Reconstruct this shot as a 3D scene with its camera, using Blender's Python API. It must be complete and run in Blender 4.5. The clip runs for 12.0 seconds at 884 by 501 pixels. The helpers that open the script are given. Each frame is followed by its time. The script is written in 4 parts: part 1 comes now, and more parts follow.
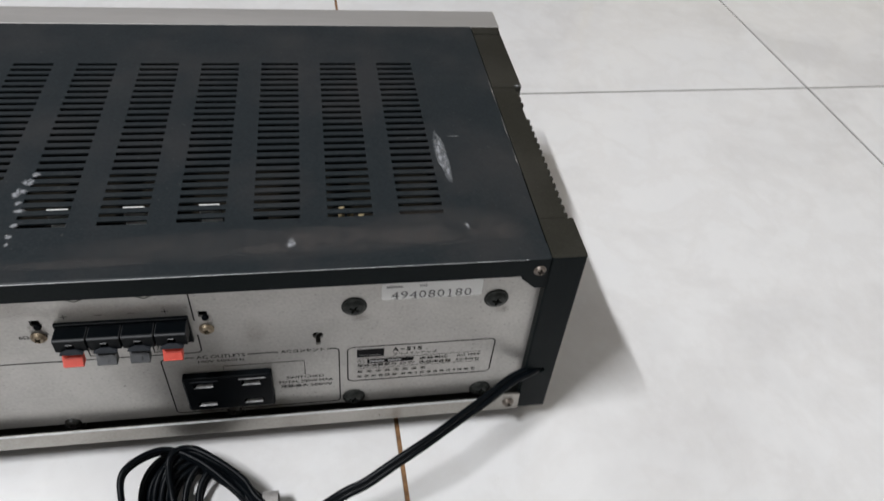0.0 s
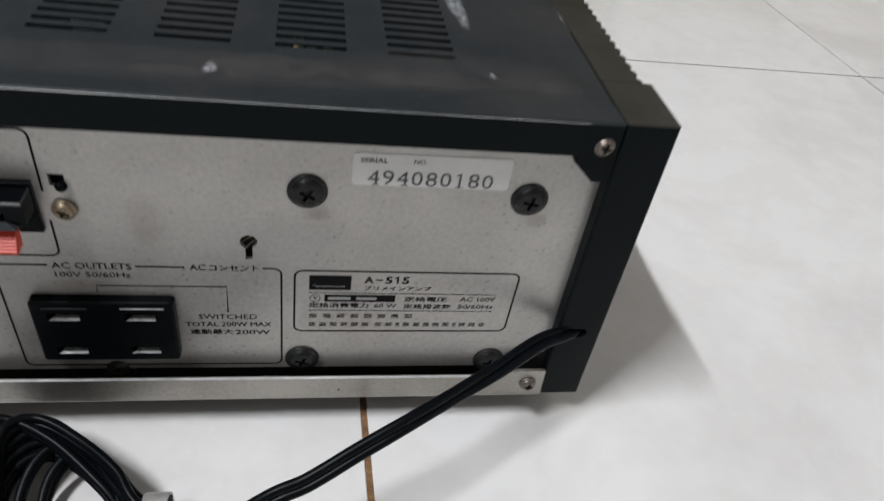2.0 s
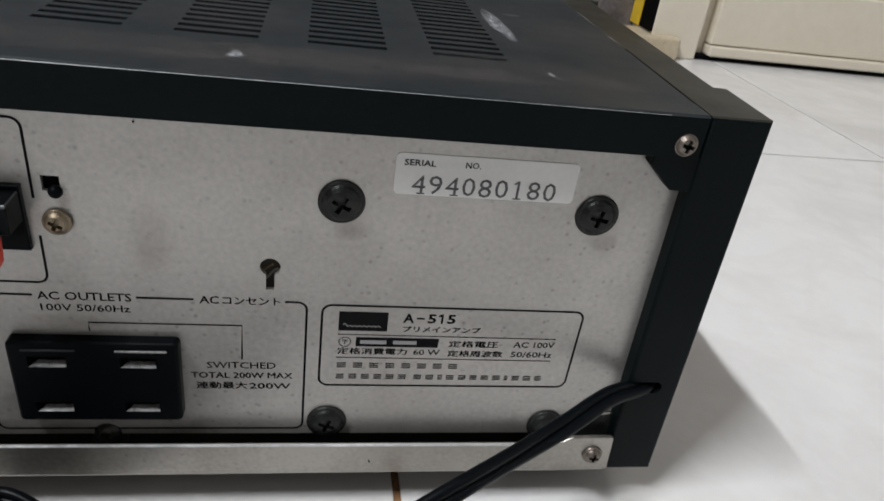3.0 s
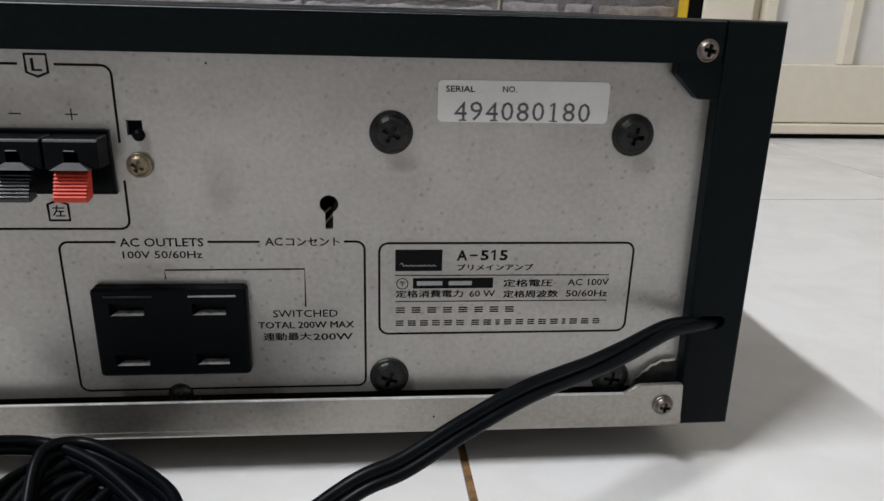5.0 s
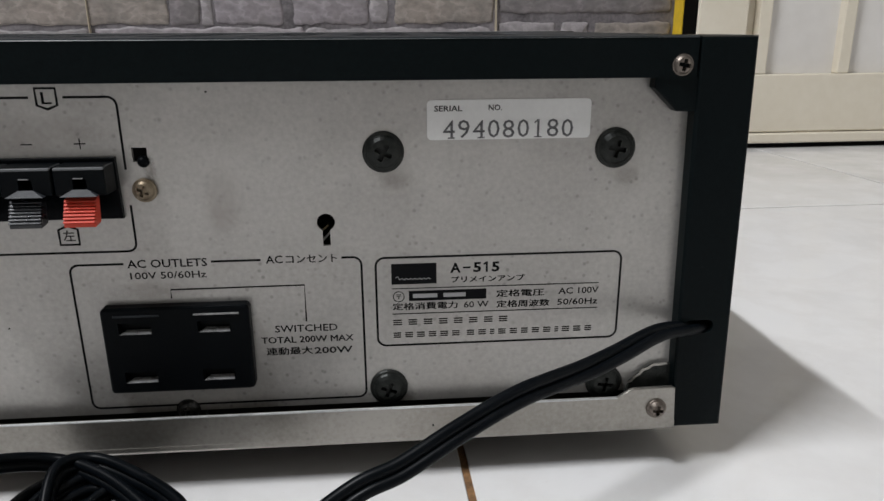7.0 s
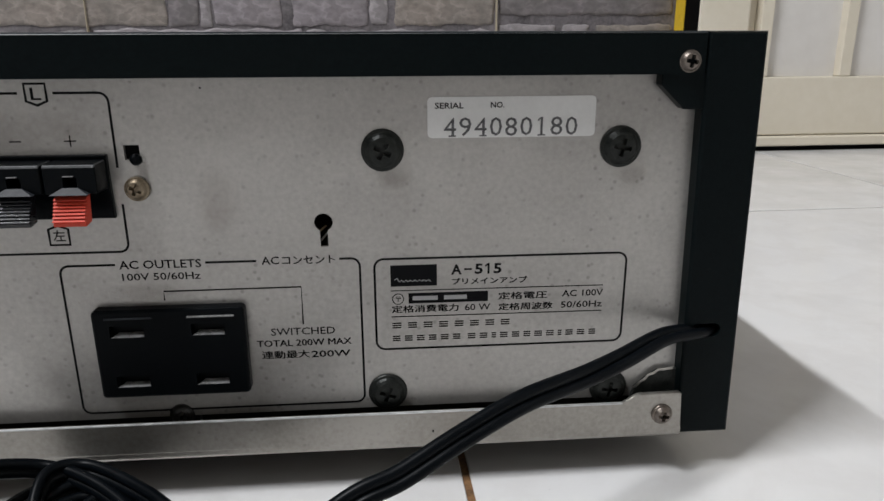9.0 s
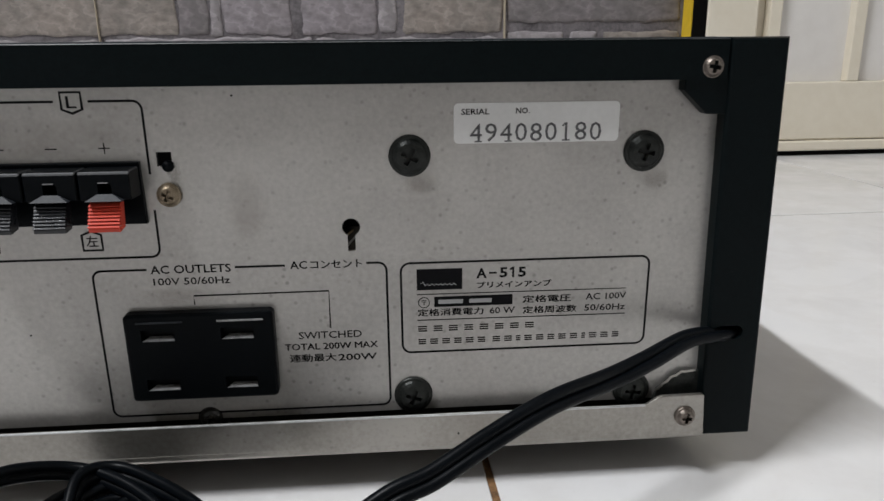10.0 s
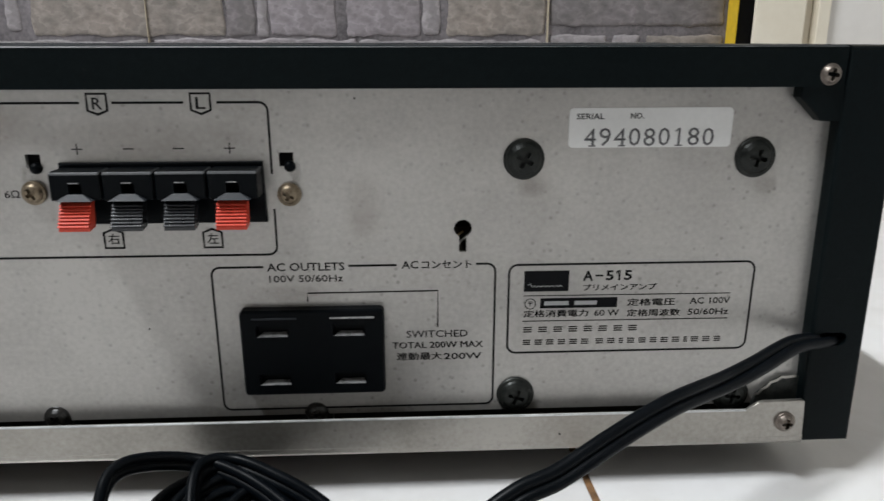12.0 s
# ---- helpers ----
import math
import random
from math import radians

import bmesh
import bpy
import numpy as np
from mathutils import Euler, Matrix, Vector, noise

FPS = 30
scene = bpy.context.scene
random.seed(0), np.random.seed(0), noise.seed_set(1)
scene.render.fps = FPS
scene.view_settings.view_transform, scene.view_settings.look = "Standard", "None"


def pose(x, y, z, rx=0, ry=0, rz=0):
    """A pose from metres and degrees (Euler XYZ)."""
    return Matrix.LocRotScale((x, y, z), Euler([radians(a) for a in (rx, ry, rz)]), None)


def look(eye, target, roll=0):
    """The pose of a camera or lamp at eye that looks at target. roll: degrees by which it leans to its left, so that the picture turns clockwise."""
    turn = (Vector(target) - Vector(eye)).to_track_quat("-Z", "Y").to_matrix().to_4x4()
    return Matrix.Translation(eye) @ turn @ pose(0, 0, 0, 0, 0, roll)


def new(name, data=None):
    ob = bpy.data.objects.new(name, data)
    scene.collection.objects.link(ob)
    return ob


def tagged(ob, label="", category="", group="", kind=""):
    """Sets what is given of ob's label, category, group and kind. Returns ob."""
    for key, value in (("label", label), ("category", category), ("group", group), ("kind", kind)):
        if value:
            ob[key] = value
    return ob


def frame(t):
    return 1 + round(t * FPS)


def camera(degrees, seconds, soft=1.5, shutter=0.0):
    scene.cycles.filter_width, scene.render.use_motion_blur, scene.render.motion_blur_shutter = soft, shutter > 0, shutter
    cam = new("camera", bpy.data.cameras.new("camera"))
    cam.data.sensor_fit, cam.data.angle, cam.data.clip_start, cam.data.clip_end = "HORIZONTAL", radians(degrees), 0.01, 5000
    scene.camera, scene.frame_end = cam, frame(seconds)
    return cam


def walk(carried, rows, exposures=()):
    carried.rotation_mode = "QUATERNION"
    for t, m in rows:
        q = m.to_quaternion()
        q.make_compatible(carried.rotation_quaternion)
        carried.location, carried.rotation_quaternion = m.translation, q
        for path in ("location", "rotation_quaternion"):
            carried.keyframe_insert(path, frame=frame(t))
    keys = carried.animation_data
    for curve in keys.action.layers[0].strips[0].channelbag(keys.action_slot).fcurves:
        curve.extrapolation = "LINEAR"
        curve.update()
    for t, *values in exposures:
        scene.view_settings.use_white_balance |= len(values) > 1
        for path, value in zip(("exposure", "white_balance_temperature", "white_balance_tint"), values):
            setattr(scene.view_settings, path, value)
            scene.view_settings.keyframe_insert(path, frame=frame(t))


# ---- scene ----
cam = camera(64.2, 12.0, shutter=0.5)
PATH = [
    (0, (-0.10667, -0.19268, 0.32434), (0.2071, 1.1146, -1.0183), 7.01),
    (0.5, (-0.10764, -0.18785, 0.30505), (0.2344, 1.2068, -0.9391), 8.76),
    (0.8, (-0.10286, -0.17392, 0.27831), (0.3259, 1.2222, -0.937), 11.54),
    (1, (-0.09608, -0.164, 0.26356), (0.3423, 1.2148, -0.9679), 12.52),
    (1.5, (-0.09592, -0.15826, 0.24236), (0.33, 1.2186, -0.9958), 12.6),
    (2, (-0.09603, -0.15267, 0.20966), (0.2718, 1.2479, -1.0204), 10.99),
    (2.5, (-0.10301, -0.14316, 0.17502), (0.2815, 1.3501, -0.9351), 11.14),
    (2.7, (-0.10216, -0.14265, 0.17289), (0.2691, 1.3996, -0.8728), 10.3),
    (4.5, (-0.09918, -0.17112, 0.12959), (0.0855, 1.6017, -0.5285), 1.75),
    (5, (-0.09858, -0.17437, 0.12544), (0.0739, 1.612, -0.4985), 1.61),
    (5.5, (-0.09855, -0.17621, 0.12421), (0.0831, 1.6246, -0.4537), 1.39),
    (6, (-0.09848, -0.17864, 0.12636), (0.0591, 1.624, -0.4531), 0.33),
    (6.5, (-0.09519, -0.18173, 0.12566), (0.0639, 1.6244, -0.4424), 0.05),
    (7, (-0.09535, -0.1822, 0.12621), (0.0562, 1.6226, -0.4481), -0.26),
    (9, (-0.09526, -0.17767, 0.1241), (0.0579, 1.6299, -0.441), -0.15),
    (9.5, (-0.09728, -0.17886, 0.12508), (0.0467, 1.6321, -0.4313), -0.46),
    (10, (-0.10112, -0.17982, 0.12412), (0.0408, 1.6342, -0.423), -0.49),
    (10.5, (-0.10457, -0.1794, 0.12465), (0.0295, 1.6357, -0.4207), -0.32),
    (11, (-0.10888, -0.18022, 0.12519), (0.0147, 1.6358, -0.4197), -0.31),
    (11.5, (-0.11592, -0.18096, 0.12384), (0.0004, 1.6397, -0.407), -0.19),
    (12, (-0.1257, -0.18103, 0.12503), (-0.0333, 1.6374, -0.4178), -0.02),
]
SLOPE = 0.020                                # rise of the amplifier's base from rear to front
LEVEL = pose(0, 0, 0, math.degrees(math.atan(SLOPE)))      # from the amplifier's own axes to the level room
walk(cam, [(t, LEVEL @ look(eye, target, roll)) for t, eye, target, roll in PATH],
     exposures=((0.0, 0.0, 6500, 10), (0.5, -0.06, 6500, 10), (2.5, -0.02, 6500, 10), (5.0, -0.03, 6500, 10), (9.0, -0.06, 6500, 10), (11.4, -0.03, 6490, 10), (12.0, 0.17, 6440, 8)))

# ---- light ----
world = bpy.data.worlds.new("room_air")
scene.world = world
world.use_nodes = True
world.node_tree.nodes["Background"].inputs["Color"].default_value = (0.8, 0.86, 1.0, 1)
world.node_tree.nodes["Background"].inputs["Strength"].default_value = 0.02
scene.view_settings.exposure = 0.0


def area_lamp(name, eye, target, width, height, watts, colour):
    data = bpy.data.lights.new(name, "AREA")
    data.shape, data.size, data.size_y, data.energy, data.color = "RECTANGLE", width, height, watts, colour
    ob = new(name, data)
    ob.matrix_world = look(eye, target)
    return ob


# the tube lamp high on the side wall, lying along y
tube = area_lamp("tube_lamp", (-1.27, -0.57, 2.40), (0.0, -0.57, 0.0), 0.80, 0.05, 70.0, (0.945, 0.968, 1.0))
# unseen fill lamp, added high behind the walker for soft light
area_lamp("fill_lamp", (1.90, -1.60, 1.75), (0.0, 0.1, 0.1), 1.2, 1.0, 2.5, (0.97, 0.965, 0.94))


# ---- materials ----
def nodes_of(name):
    m = bpy.data.materials.new(name)
    m.use_nodes = True
    return m, m.node_tree, m.node_tree.nodes["Principled BSDF"]


def noise_node(tree, scale, detail=4.0, rough=0.55, stretch=None, turn=None, coord="Object", shift=None):
    tc = tree.nodes.new("ShaderNodeTexCoord")
    mp = tree.nodes.new("ShaderNodeMapping")
    tree.links.new(tc.outputs[coord], mp.inputs["Vector"])
    if stretch:
        mp.inputs["Scale"].default_value = stretch
    if turn:
        mp.inputs["Rotation"].default_value = [radians(a) for a in turn]
    if shift:
        mp.inputs["Location"].default_value = shift
    n = tree.nodes.new("ShaderNodeTexNoise")
    n.inputs["Scale"].default_value, n.inputs["Detail"].default_value, n.inputs["Roughness"].default_value = scale, detail, rough
    tree.links.new(mp.outputs["Vector"], n.inputs["Vector"])
    return n


def ramp_node(tree, src, stops):
    r = tree.nodes.new("ShaderNodeValToRGB")
    el = r.color_ramp.elements
    while len(el) < len(stops):
        el.new(0.5)
    for e, (p, c) in zip(el, stops):
        e.position, e.color = p, (*c, 1) if len(c) == 3 else c
    tree.links.new(src, r.inputs["Fac"])
    return r


def grey(v):
    return (v, v, v)


def mix_node(tree, fac, a, b, mode="MIX"):
    m = tree.nodes.new("ShaderNodeMix")
    m.data_type, m.blend_type = "RGBA", mode
    for sock, val in ((m.inputs[0], fac), (m.inputs[6], a), (m.inputs[7], b)):
        if hasattr(val, "is_linked"):
            tree.links.new(val, sock)
        elif isinstance(val, tuple):
            sock.default_value = (*val, 1)
        else:
            sock.default_value = val
    return m.outputs[2]


def bump_to(tree, bsdf, src, strength, distance):
    b = tree.nodes.new("ShaderNodeBump")
    b.inputs["Strength"].default_value, b.inputs["Distance"].default_value = strength, distance
    tree.links.new(src, b.inputs["Height"])
    tree.links.new(b.outputs["Normal"], bsdf.inputs["Normal"])
    return b


def surface(name, c1, c2, scale=30.0, rough=(0.4, 0.5), metal=0.0, bump=0.0, bump_scale=400.0, distance=0.0002, stretch=None, spec=None):
    """Two shades mixed by large and fine noise, uneven gloss and fine relief."""
    m, t, b = nodes_of(name)
    n1, n2 = noise_node(t, scale, stretch=stretch), noise_node(t, scale * 9, 3.0, stretch=stretch)
    both = mix_node(t, 0.4, n1.outputs["Fac"], n2.outputs["Fac"])
    r = ramp_node(t, both, [(0.32, c1), (0.68, c2)])
    t.links.new(r.outputs["Color"], b.inputs["Base Color"])
    rr = ramp_node(t, both, [(0.3, grey(rough[0])), (0.7, grey(rough[1]))])
    t.links.new(rr.outputs["Color"], b.inputs["Roughness"])
    b.inputs["Metallic"].default_value = metal
    if spec is not None:
        b.inputs["Specular IOR Level"].default_value = spec
    if bump:
        bump_to(t, b, noise_node(t, bump_scale, 4.0).outputs["Fac"], bump, distance)
    return m


def flat(name, c, rough=0.5, metal=0.0, spec=None):
    """For print and other things that are that plain: colour with a very slight unevenness."""
    return surface(name, tuple(v * 0.88 for v in c), tuple(min(1, v * 1.1) for v in c), 120, (rough, min(1, rough + 0.1)), metal, spec=spec)


def tile_material():
    m, t, b = nodes_of("glazed_white_tile")
    oi = t.nodes.new("ShaderNodeObjectInfo")
    cloud = noise_node(t, 7.0, 5.0, 0.6)
    vein = noise_node(t, 16.0, 6.0, 0.65)
    for n in (cloud, vein):
        n.noise_dimensions = "4D"
        mul = t.nodes.new("ShaderNodeMath")
        mul.operation = "MULTIPLY"
        mul.inputs[1].default_value = 40.0
        t.links.new(oi.outputs["Random"], mul.inputs[0])
        t.links.new(mul.outputs[0], n.inputs["W"])
        n.inputs["Distortion"].default_value = 0.35
    c1 = ramp_node(t, cloud.outputs["Fac"], [(0.33, (0.680, 0.670, 0.666)), (0.48, (0.765, 0.757, 0.752)), (0.66, (0.740, 0.736, 0.738))])
    c2 = ramp_node(t, vein.outputs["Fac"], [(0.42, grey(1.0)), (0.5, (0.962, 0.955, 0.950)), (0.58, grey(1.0))])
    col = mix_node(t, 1.0, c1.outputs["Color"], c2.outputs["Color"], "MULTIPLY")
    dust = noise_node(t, 900.0, 2.0, 0.5)
    dr = ramp_node(t, dust.outputs["Fac"], [(0.24, grey(0.72)), (0.29, grey(1.0))])
    t.links.new(mix_node(t, 0.35, col, dr.outputs["Color"], "MULTIPLY"), b.inputs["Base Color"])
    rr = ramp_node(t, noise_node(t, 22.0, 4.0).outputs["Fac"], [(0.35, grey(0.14)), (0.65, grey(0.26))])
    t.links.new(rr.outputs["Color"], b.inputs["Roughness"])
    bump_to(t, b, noise_node(t, 28.0, 2.0).outputs["Fac"], 0.12, 0.0012)
    return m


def cover_material(name, c1, c2, dust, dusty, spec):
    """Matt painted steel with dust blotches and pale specks."""
    m, t, b = nodes_of(name)
    grain = noise_node(t, 900.0, 3.0)
    base = ramp_node(t, grain.outputs["Fac"], [(0.3, c1), (0.7, c2)])
    blot = ramp_node(t, noise_node(t, 17.0, 6.0, 0.62).outputs["Fac"], [(0.45, grey(0)), (0.74, grey(dusty))])
    col = mix_node(t, blot.outputs["Color"], base.outputs["Color"], dust)
    speck = ramp_node(t, noise_node(t, 420.0, 2.0).outputs["Fac"], [(0.70, grey(0)), (0.76, grey(0.35 * dusty))])
    t.links.new(mix_node(t, speck.outputs["Color"], col, (0.16, 0.155, 0.15)), b.inputs["Base Color"])
    b.inputs["Specular IOR Level"].default_value = spec
    rr = ramp_node(t, noise_node(t, 40.0, 5.0).outputs["Fac"], [(0.3, grey(0.36)), (0.7, grey(0.5))])
    t.links.new(rr.outputs["Color"], b.inputs["Roughness"])
    bump_to(t, b, grain.outputs["Fac"], 0.25, 0.0001)
    return m


def zinc_material(name, c1, c2, spots, metal, rough):
    """Zinc-plated sheet: soft spangle, small grey corrosion freckles and smoky stains."""
    m, t, b = nodes_of(name)
    cloud = noise_node(t, 26.0, 5.0, 0.6)
    fine = noise_node(t, 700.0, 3.0)
    base = ramp_node(t, mix_node(t, 0.35, cloud.outputs["Fac"], fine.outputs["Fac"]), [(0.38, c1), (0.62, c2)])
    tc, vor = t.nodes.new("ShaderNodeTexCoord"), t.nodes.new("ShaderNodeTexVoronoi")
    vor.inputs["Scale"].default_value = 430.0
    t.links.new(tc.outputs["Object"], vor.inputs["Vector"])
    dot = ramp_node(t, vor.outputs["Distance"], [(0.10, grey(spots)), (0.30, grey(0))])
    some = ramp_node(t, vor.outputs["Color"], [(0.45, grey(0)), (0.75, grey(1))])
    fr_col = mix_node(t, 1.0, dot.outputs["Color"], some.outputs["Color"], "MULTIPLY")
    area = ramp_node(t, noise_node(t, 20.0, 3.0).outputs["Fac"], [(0.38, grey(0.25)), (0.60, grey(1))])
    mask = mix_node(t, 1.0, fr_col, area.outputs["Color"], "MULTIPLY")
    col = mix_node(t, mask, base.outputs["Color"], (0.16, 0.155, 0.145))
    smoke = ramp_node(t, noise_node(t, 9.0, 4.0, 0.6, (1.4, 1, 0.7), shift=(0.4, 0, 0.3)).outputs["Fac"], [(0.58, grey(0)), (0.75, grey(0.35))])
    t.links.new(mix_node(t, smoke.outputs["Color"], col, (0.24, 0.22, 0.20)), b.inputs["Base Color"])
    b.inputs["Metallic"].default_value = metal
    rr = ramp_node(t, cloud.outputs["Fac"], [(0.3, grey(rough[0])), (0.7, grey(rough[1]))])
    t.links.new(rr.outputs["Color"], b.inputs["Roughness"])
    bump_to(t, b, fine.outputs["Fac"], 0.12, 0.0001)
    return m


def scuff_material(name, c, cover, scale, soft, most, across="Y", stretch=None):
    """Rubbed-off paint or a smear: broken patches that thin out towards their rim, clear between them."""
    m, t, b = nodes_of(name)
    b.inputs["Base Color"].default_value, b.inputs["Roughness"].default_value = (*c, 1), 0.75
    b.inputs["Specular IOR Level"].default_value = 0.2
    tc, sep = t.nodes.new("ShaderNodeTexCoord"), t.nodes.new("ShaderNodeSeparateXYZ")
    t.links.new(tc.outputs["Generated"], sep.inputs[0])

    def sq(src):
        a = t.nodes.new("ShaderNodeMath")
        a.operation, a.inputs[1].default_value = "SUBTRACT", 0.5
        t.links.new(src, a.inputs[0])
        p = t.nodes.new("ShaderNodeMath")
        p.operation = "MULTIPLY"
        t.links.new(a.outputs[0], p.inputs[0])
        t.links.new(a.outputs[0], p.inputs[1])
        return p.outputs[0]

    add = t.nodes.new("ShaderNodeMath")
    t.links.new(sq(sep.outputs["X"]), add.inputs[0])
    t.links.new(sq(sep.outputs[across]), add.inputs[1])
    rim = ramp_node(t, add.outputs[0], [(0.03, grey(1)), (0.21, grey(0))])
    clear = t.nodes.new("ShaderNodeBsdfTransparent")
    mixer = t.nodes.new("ShaderNodeMixShader")
    fac = ramp_node(t, noise_node(t, scale, 6.0, 0.65, stretch).outputs["Fac"], [(cover - soft, grey(0)), (cover + soft, grey(most))])
    t.links.new(mix_node(t, 1.0, fac.outputs["Color"], rim.outputs["Color"], "MULTIPLY"), mixer.inputs[0])
    t.links.new(clear.outputs[0], mixer.inputs[1])
    t.links.new(b.outputs[0], mixer.inputs[2])
    t.links.new(mixer.outputs[0], t.nodes["Material Output"].inputs["Surface"])
    return m


M_TILE = tile_material()
M_GROUT = surface("grey_grout", (0.035, 0.030, 0.026), (0.13, 0.115, 0.10), 40, (0.8, 0.9), bump=0.4, bump_scale=700)
M_GROUT_BROWN = surface("rust_stained_grout", (0.05, 0.025, 0.012), (0.36, 0.19, 0.08), 110, (0.75, 0.9), bump=0.5, bump_scale=500, distance=0.0004)
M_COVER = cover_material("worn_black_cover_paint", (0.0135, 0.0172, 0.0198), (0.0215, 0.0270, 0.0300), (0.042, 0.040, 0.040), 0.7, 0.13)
# the cover's black again, darkened as shade for faces turned to the rear
M_LIP = cover_material("shaded_black_paint", (0.0016, 0.0036, 0.0042), (0.0032, 0.0060, 0.0068), (0.010, 0.011, 0.011), 0.1, 0.08)
# rubbed fold of the cover, lightened for the sheen along it
M_EDGE = cover_material("rubbed_edge_sheen", (0.020, 0.023, 0.024), (0.080, 0.086, 0.090), (0.45, 0.45, 0.45), 1.0, 0.5)
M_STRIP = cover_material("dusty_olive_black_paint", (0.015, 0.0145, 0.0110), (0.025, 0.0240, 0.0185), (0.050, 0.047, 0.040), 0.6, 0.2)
M_ZINC = zinc_material("zinc_plated_sheet", (0.355, 0.343, 0.325), (0.470, 0.456, 0.434), 0.5, 0.60, (0.30, 0.42))
M_FLANGE = zinc_material("plain_zinc_edge", (0.29, 0.274, 0.246), (0.41, 0.392, 0.362), 0.4, 0.82, (0.30, 0.39))
M_FRONT = surface("satin_silver_front", (0.40, 0.39, 0.375), (0.47, 0.455, 0.44), 50, (0.38, 0.5), 0.5, bump=0.1, stretch=(0.1, 1, 1))
M_PRINT = flat("black_print", (0.0045, 0.0045, 0.0055), 0.6, spec=0.1)
M_PRINT_PALE = flat("pale_print", (0.33, 0.33, 0.33), 0.6)
M_STICKER = surface("white_sticker_paper", (0.66, 0.66, 0.65), (0.74, 0.74, 0.73), 80, (0.4, 0.5))
M_DIGIT = surface("grey_stamped_ink", (0.02, 0.02, 0.022), (0.16, 0.16, 0.165), 900, (0.6, 0.7))
M_PLASTIC = surface("black_plastic", (0.0010, 0.0017, 0.0024), (0.0022, 0.0032, 0.0042), 60, (0.32, 0.44), bump=0.15, bump_scale=900, spec=0.07)
M_LEVER_GREY = surface("dark_grey_plastic", (0.010, 0.011, 0.014), (0.020, 0.0215, 0.026), 90, (0.25, 0.34), spec=0.6)
M_TERMINAL = surface("glossy_black_plastic", (0.0010, 0.0017, 0.0024), (0.0022, 0.0032, 0.0042), 60, (0.30, 0.38), spec=0.08)
# lighter black that carries the sheen of the housings' chamfers
M_CHAMFER_SHEEN = surface("chamfer_sheen_plastic", (0.030, 0.031, 0.033), (0.065, 0.067, 0.070), 300, (0.35, 0.5), spec=0.4)
M_LEVER_RED = surface("red_plastic", (0.58, 0.052, 0.028), (0.68, 0.082, 0.046), 90, (0.35, 0.45), spec=0.35)
M_HOOD = surface("mid_grey_plastic", (0.020, 0.022, 0.026), (0.032, 0.035, 0.040), 90, (0.40, 0.5), spec=0.14)
M_SCREW_BLACK = surface("blackened_screw", (0.007, 0.0085, 0.0078), (0.032, 0.034, 0.031), 320, (0.30, 0.46), 0.35, bump=0.25, bump_scale=900, spec=0.24)
M_SCREW_SHADE = surface("grimy_screw", (0.004, 0.0038, 0.0032), (0.012, 0.011, 0.009), 300, (0.26, 0.40), bump=0.2, bump_scale=900, spec=0.5)
M_SCREW_ZINC = surface("nickel_screw", (0.13, 0.108, 0.092), (0.27, 0.235, 0.205), 420, (0.36, 0.52), 0.85)
M_SCREW_BRASS = surface("tarnished_yellow_screw", (0.13, 0.095, 0.060), (0.33, 0.275, 0.20), 420, (0.35, 0.55), 0.8)
# near-black for chassis parts: unlit depth put into the colour
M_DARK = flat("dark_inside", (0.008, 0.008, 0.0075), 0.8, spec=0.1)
# brownish black for the shaded gap above the flange
M_GAP_SHADE = surface("gap_shade", (0.012, 0.011, 0.009), (0.034, 0.031, 0.025), 60, (0.6, 0.8), spec=0.15)
# bare worn metal, pale enough to hold an edge's glint in its colour
M_BARE_GLINT = surface("bare_edge_glint", (0.30, 0.305, 0.31), (0.78, 0.79, 0.80), 30, (0.25, 0.4), 0.1)
# pale colour for bright reflections on the black plastic
M_PALE_GLINT = surface("pale_glint", (0.22, 0.22, 0.22), (0.38, 0.38, 0.38), 500, (0.22, 0.35), 0.4)
M_CORD = surface("black_vinyl_cord", (0.0014, 0.0022, 0.0032), (0.0030, 0.0042, 0.0058), 120, (0.32, 0.40), spec=0.10)
M_TIE = surface("clear_grey_tie", (0.20, 0.19, 0.18), (0.40, 0.385, 0.37), 260, (0.3, 0.45))
M_RUBBER = flat("black_rubber", (0.015, 0.015, 0.015), 0.8)
M_BOARD = surface("brown_circuit_board", (0.012, 0.009, 0.005), (0.022, 0.017, 0.010), 60, (0.5, 0.6))
M_YELLOW_PART = surface("amber_component", (0.30, 0.22, 0.10), (0.60, 0.50, 0.32), 500, (0.4, 0.6))
M_WHITE_PART = flat("white_component", (0.7, 0.7, 0.68), 0.6)
M_WALL = surface("white_wall_paint", (0.70, 0.69, 0.66), (0.76, 0.75, 0.72), 5, (0.7, 0.85), bump=0.2, bump_scale=120, distance=0.0006)
# colours of two unseen walls, kept low to dim the zinc panel's reflections
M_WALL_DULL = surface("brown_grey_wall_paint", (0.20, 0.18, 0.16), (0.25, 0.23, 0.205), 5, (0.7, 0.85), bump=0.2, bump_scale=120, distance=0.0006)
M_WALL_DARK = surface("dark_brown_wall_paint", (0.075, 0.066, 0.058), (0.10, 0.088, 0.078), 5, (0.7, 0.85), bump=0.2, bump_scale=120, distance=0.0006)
M_CREAM = surface("cream_door_paint", (0.71, 0.645, 0.525), (0.77, 0.71, 0.595), 12, (0.35, 0.5), bump=0.2, bump_scale=90, distance=0.0005)
M_CREAM_WORN = surface("grubby_cream_paint", (0.42, 0.34, 0.23), (0.62, 0.54, 0.40), 25, (0.5, 0.65), bump=0.3, bump_scale=150)
M_PANEL = surface("white_door_panel", (0.70, 0.672, 0.640), (0.78, 0.755, 0.725), 6, (0.3, 0.45))
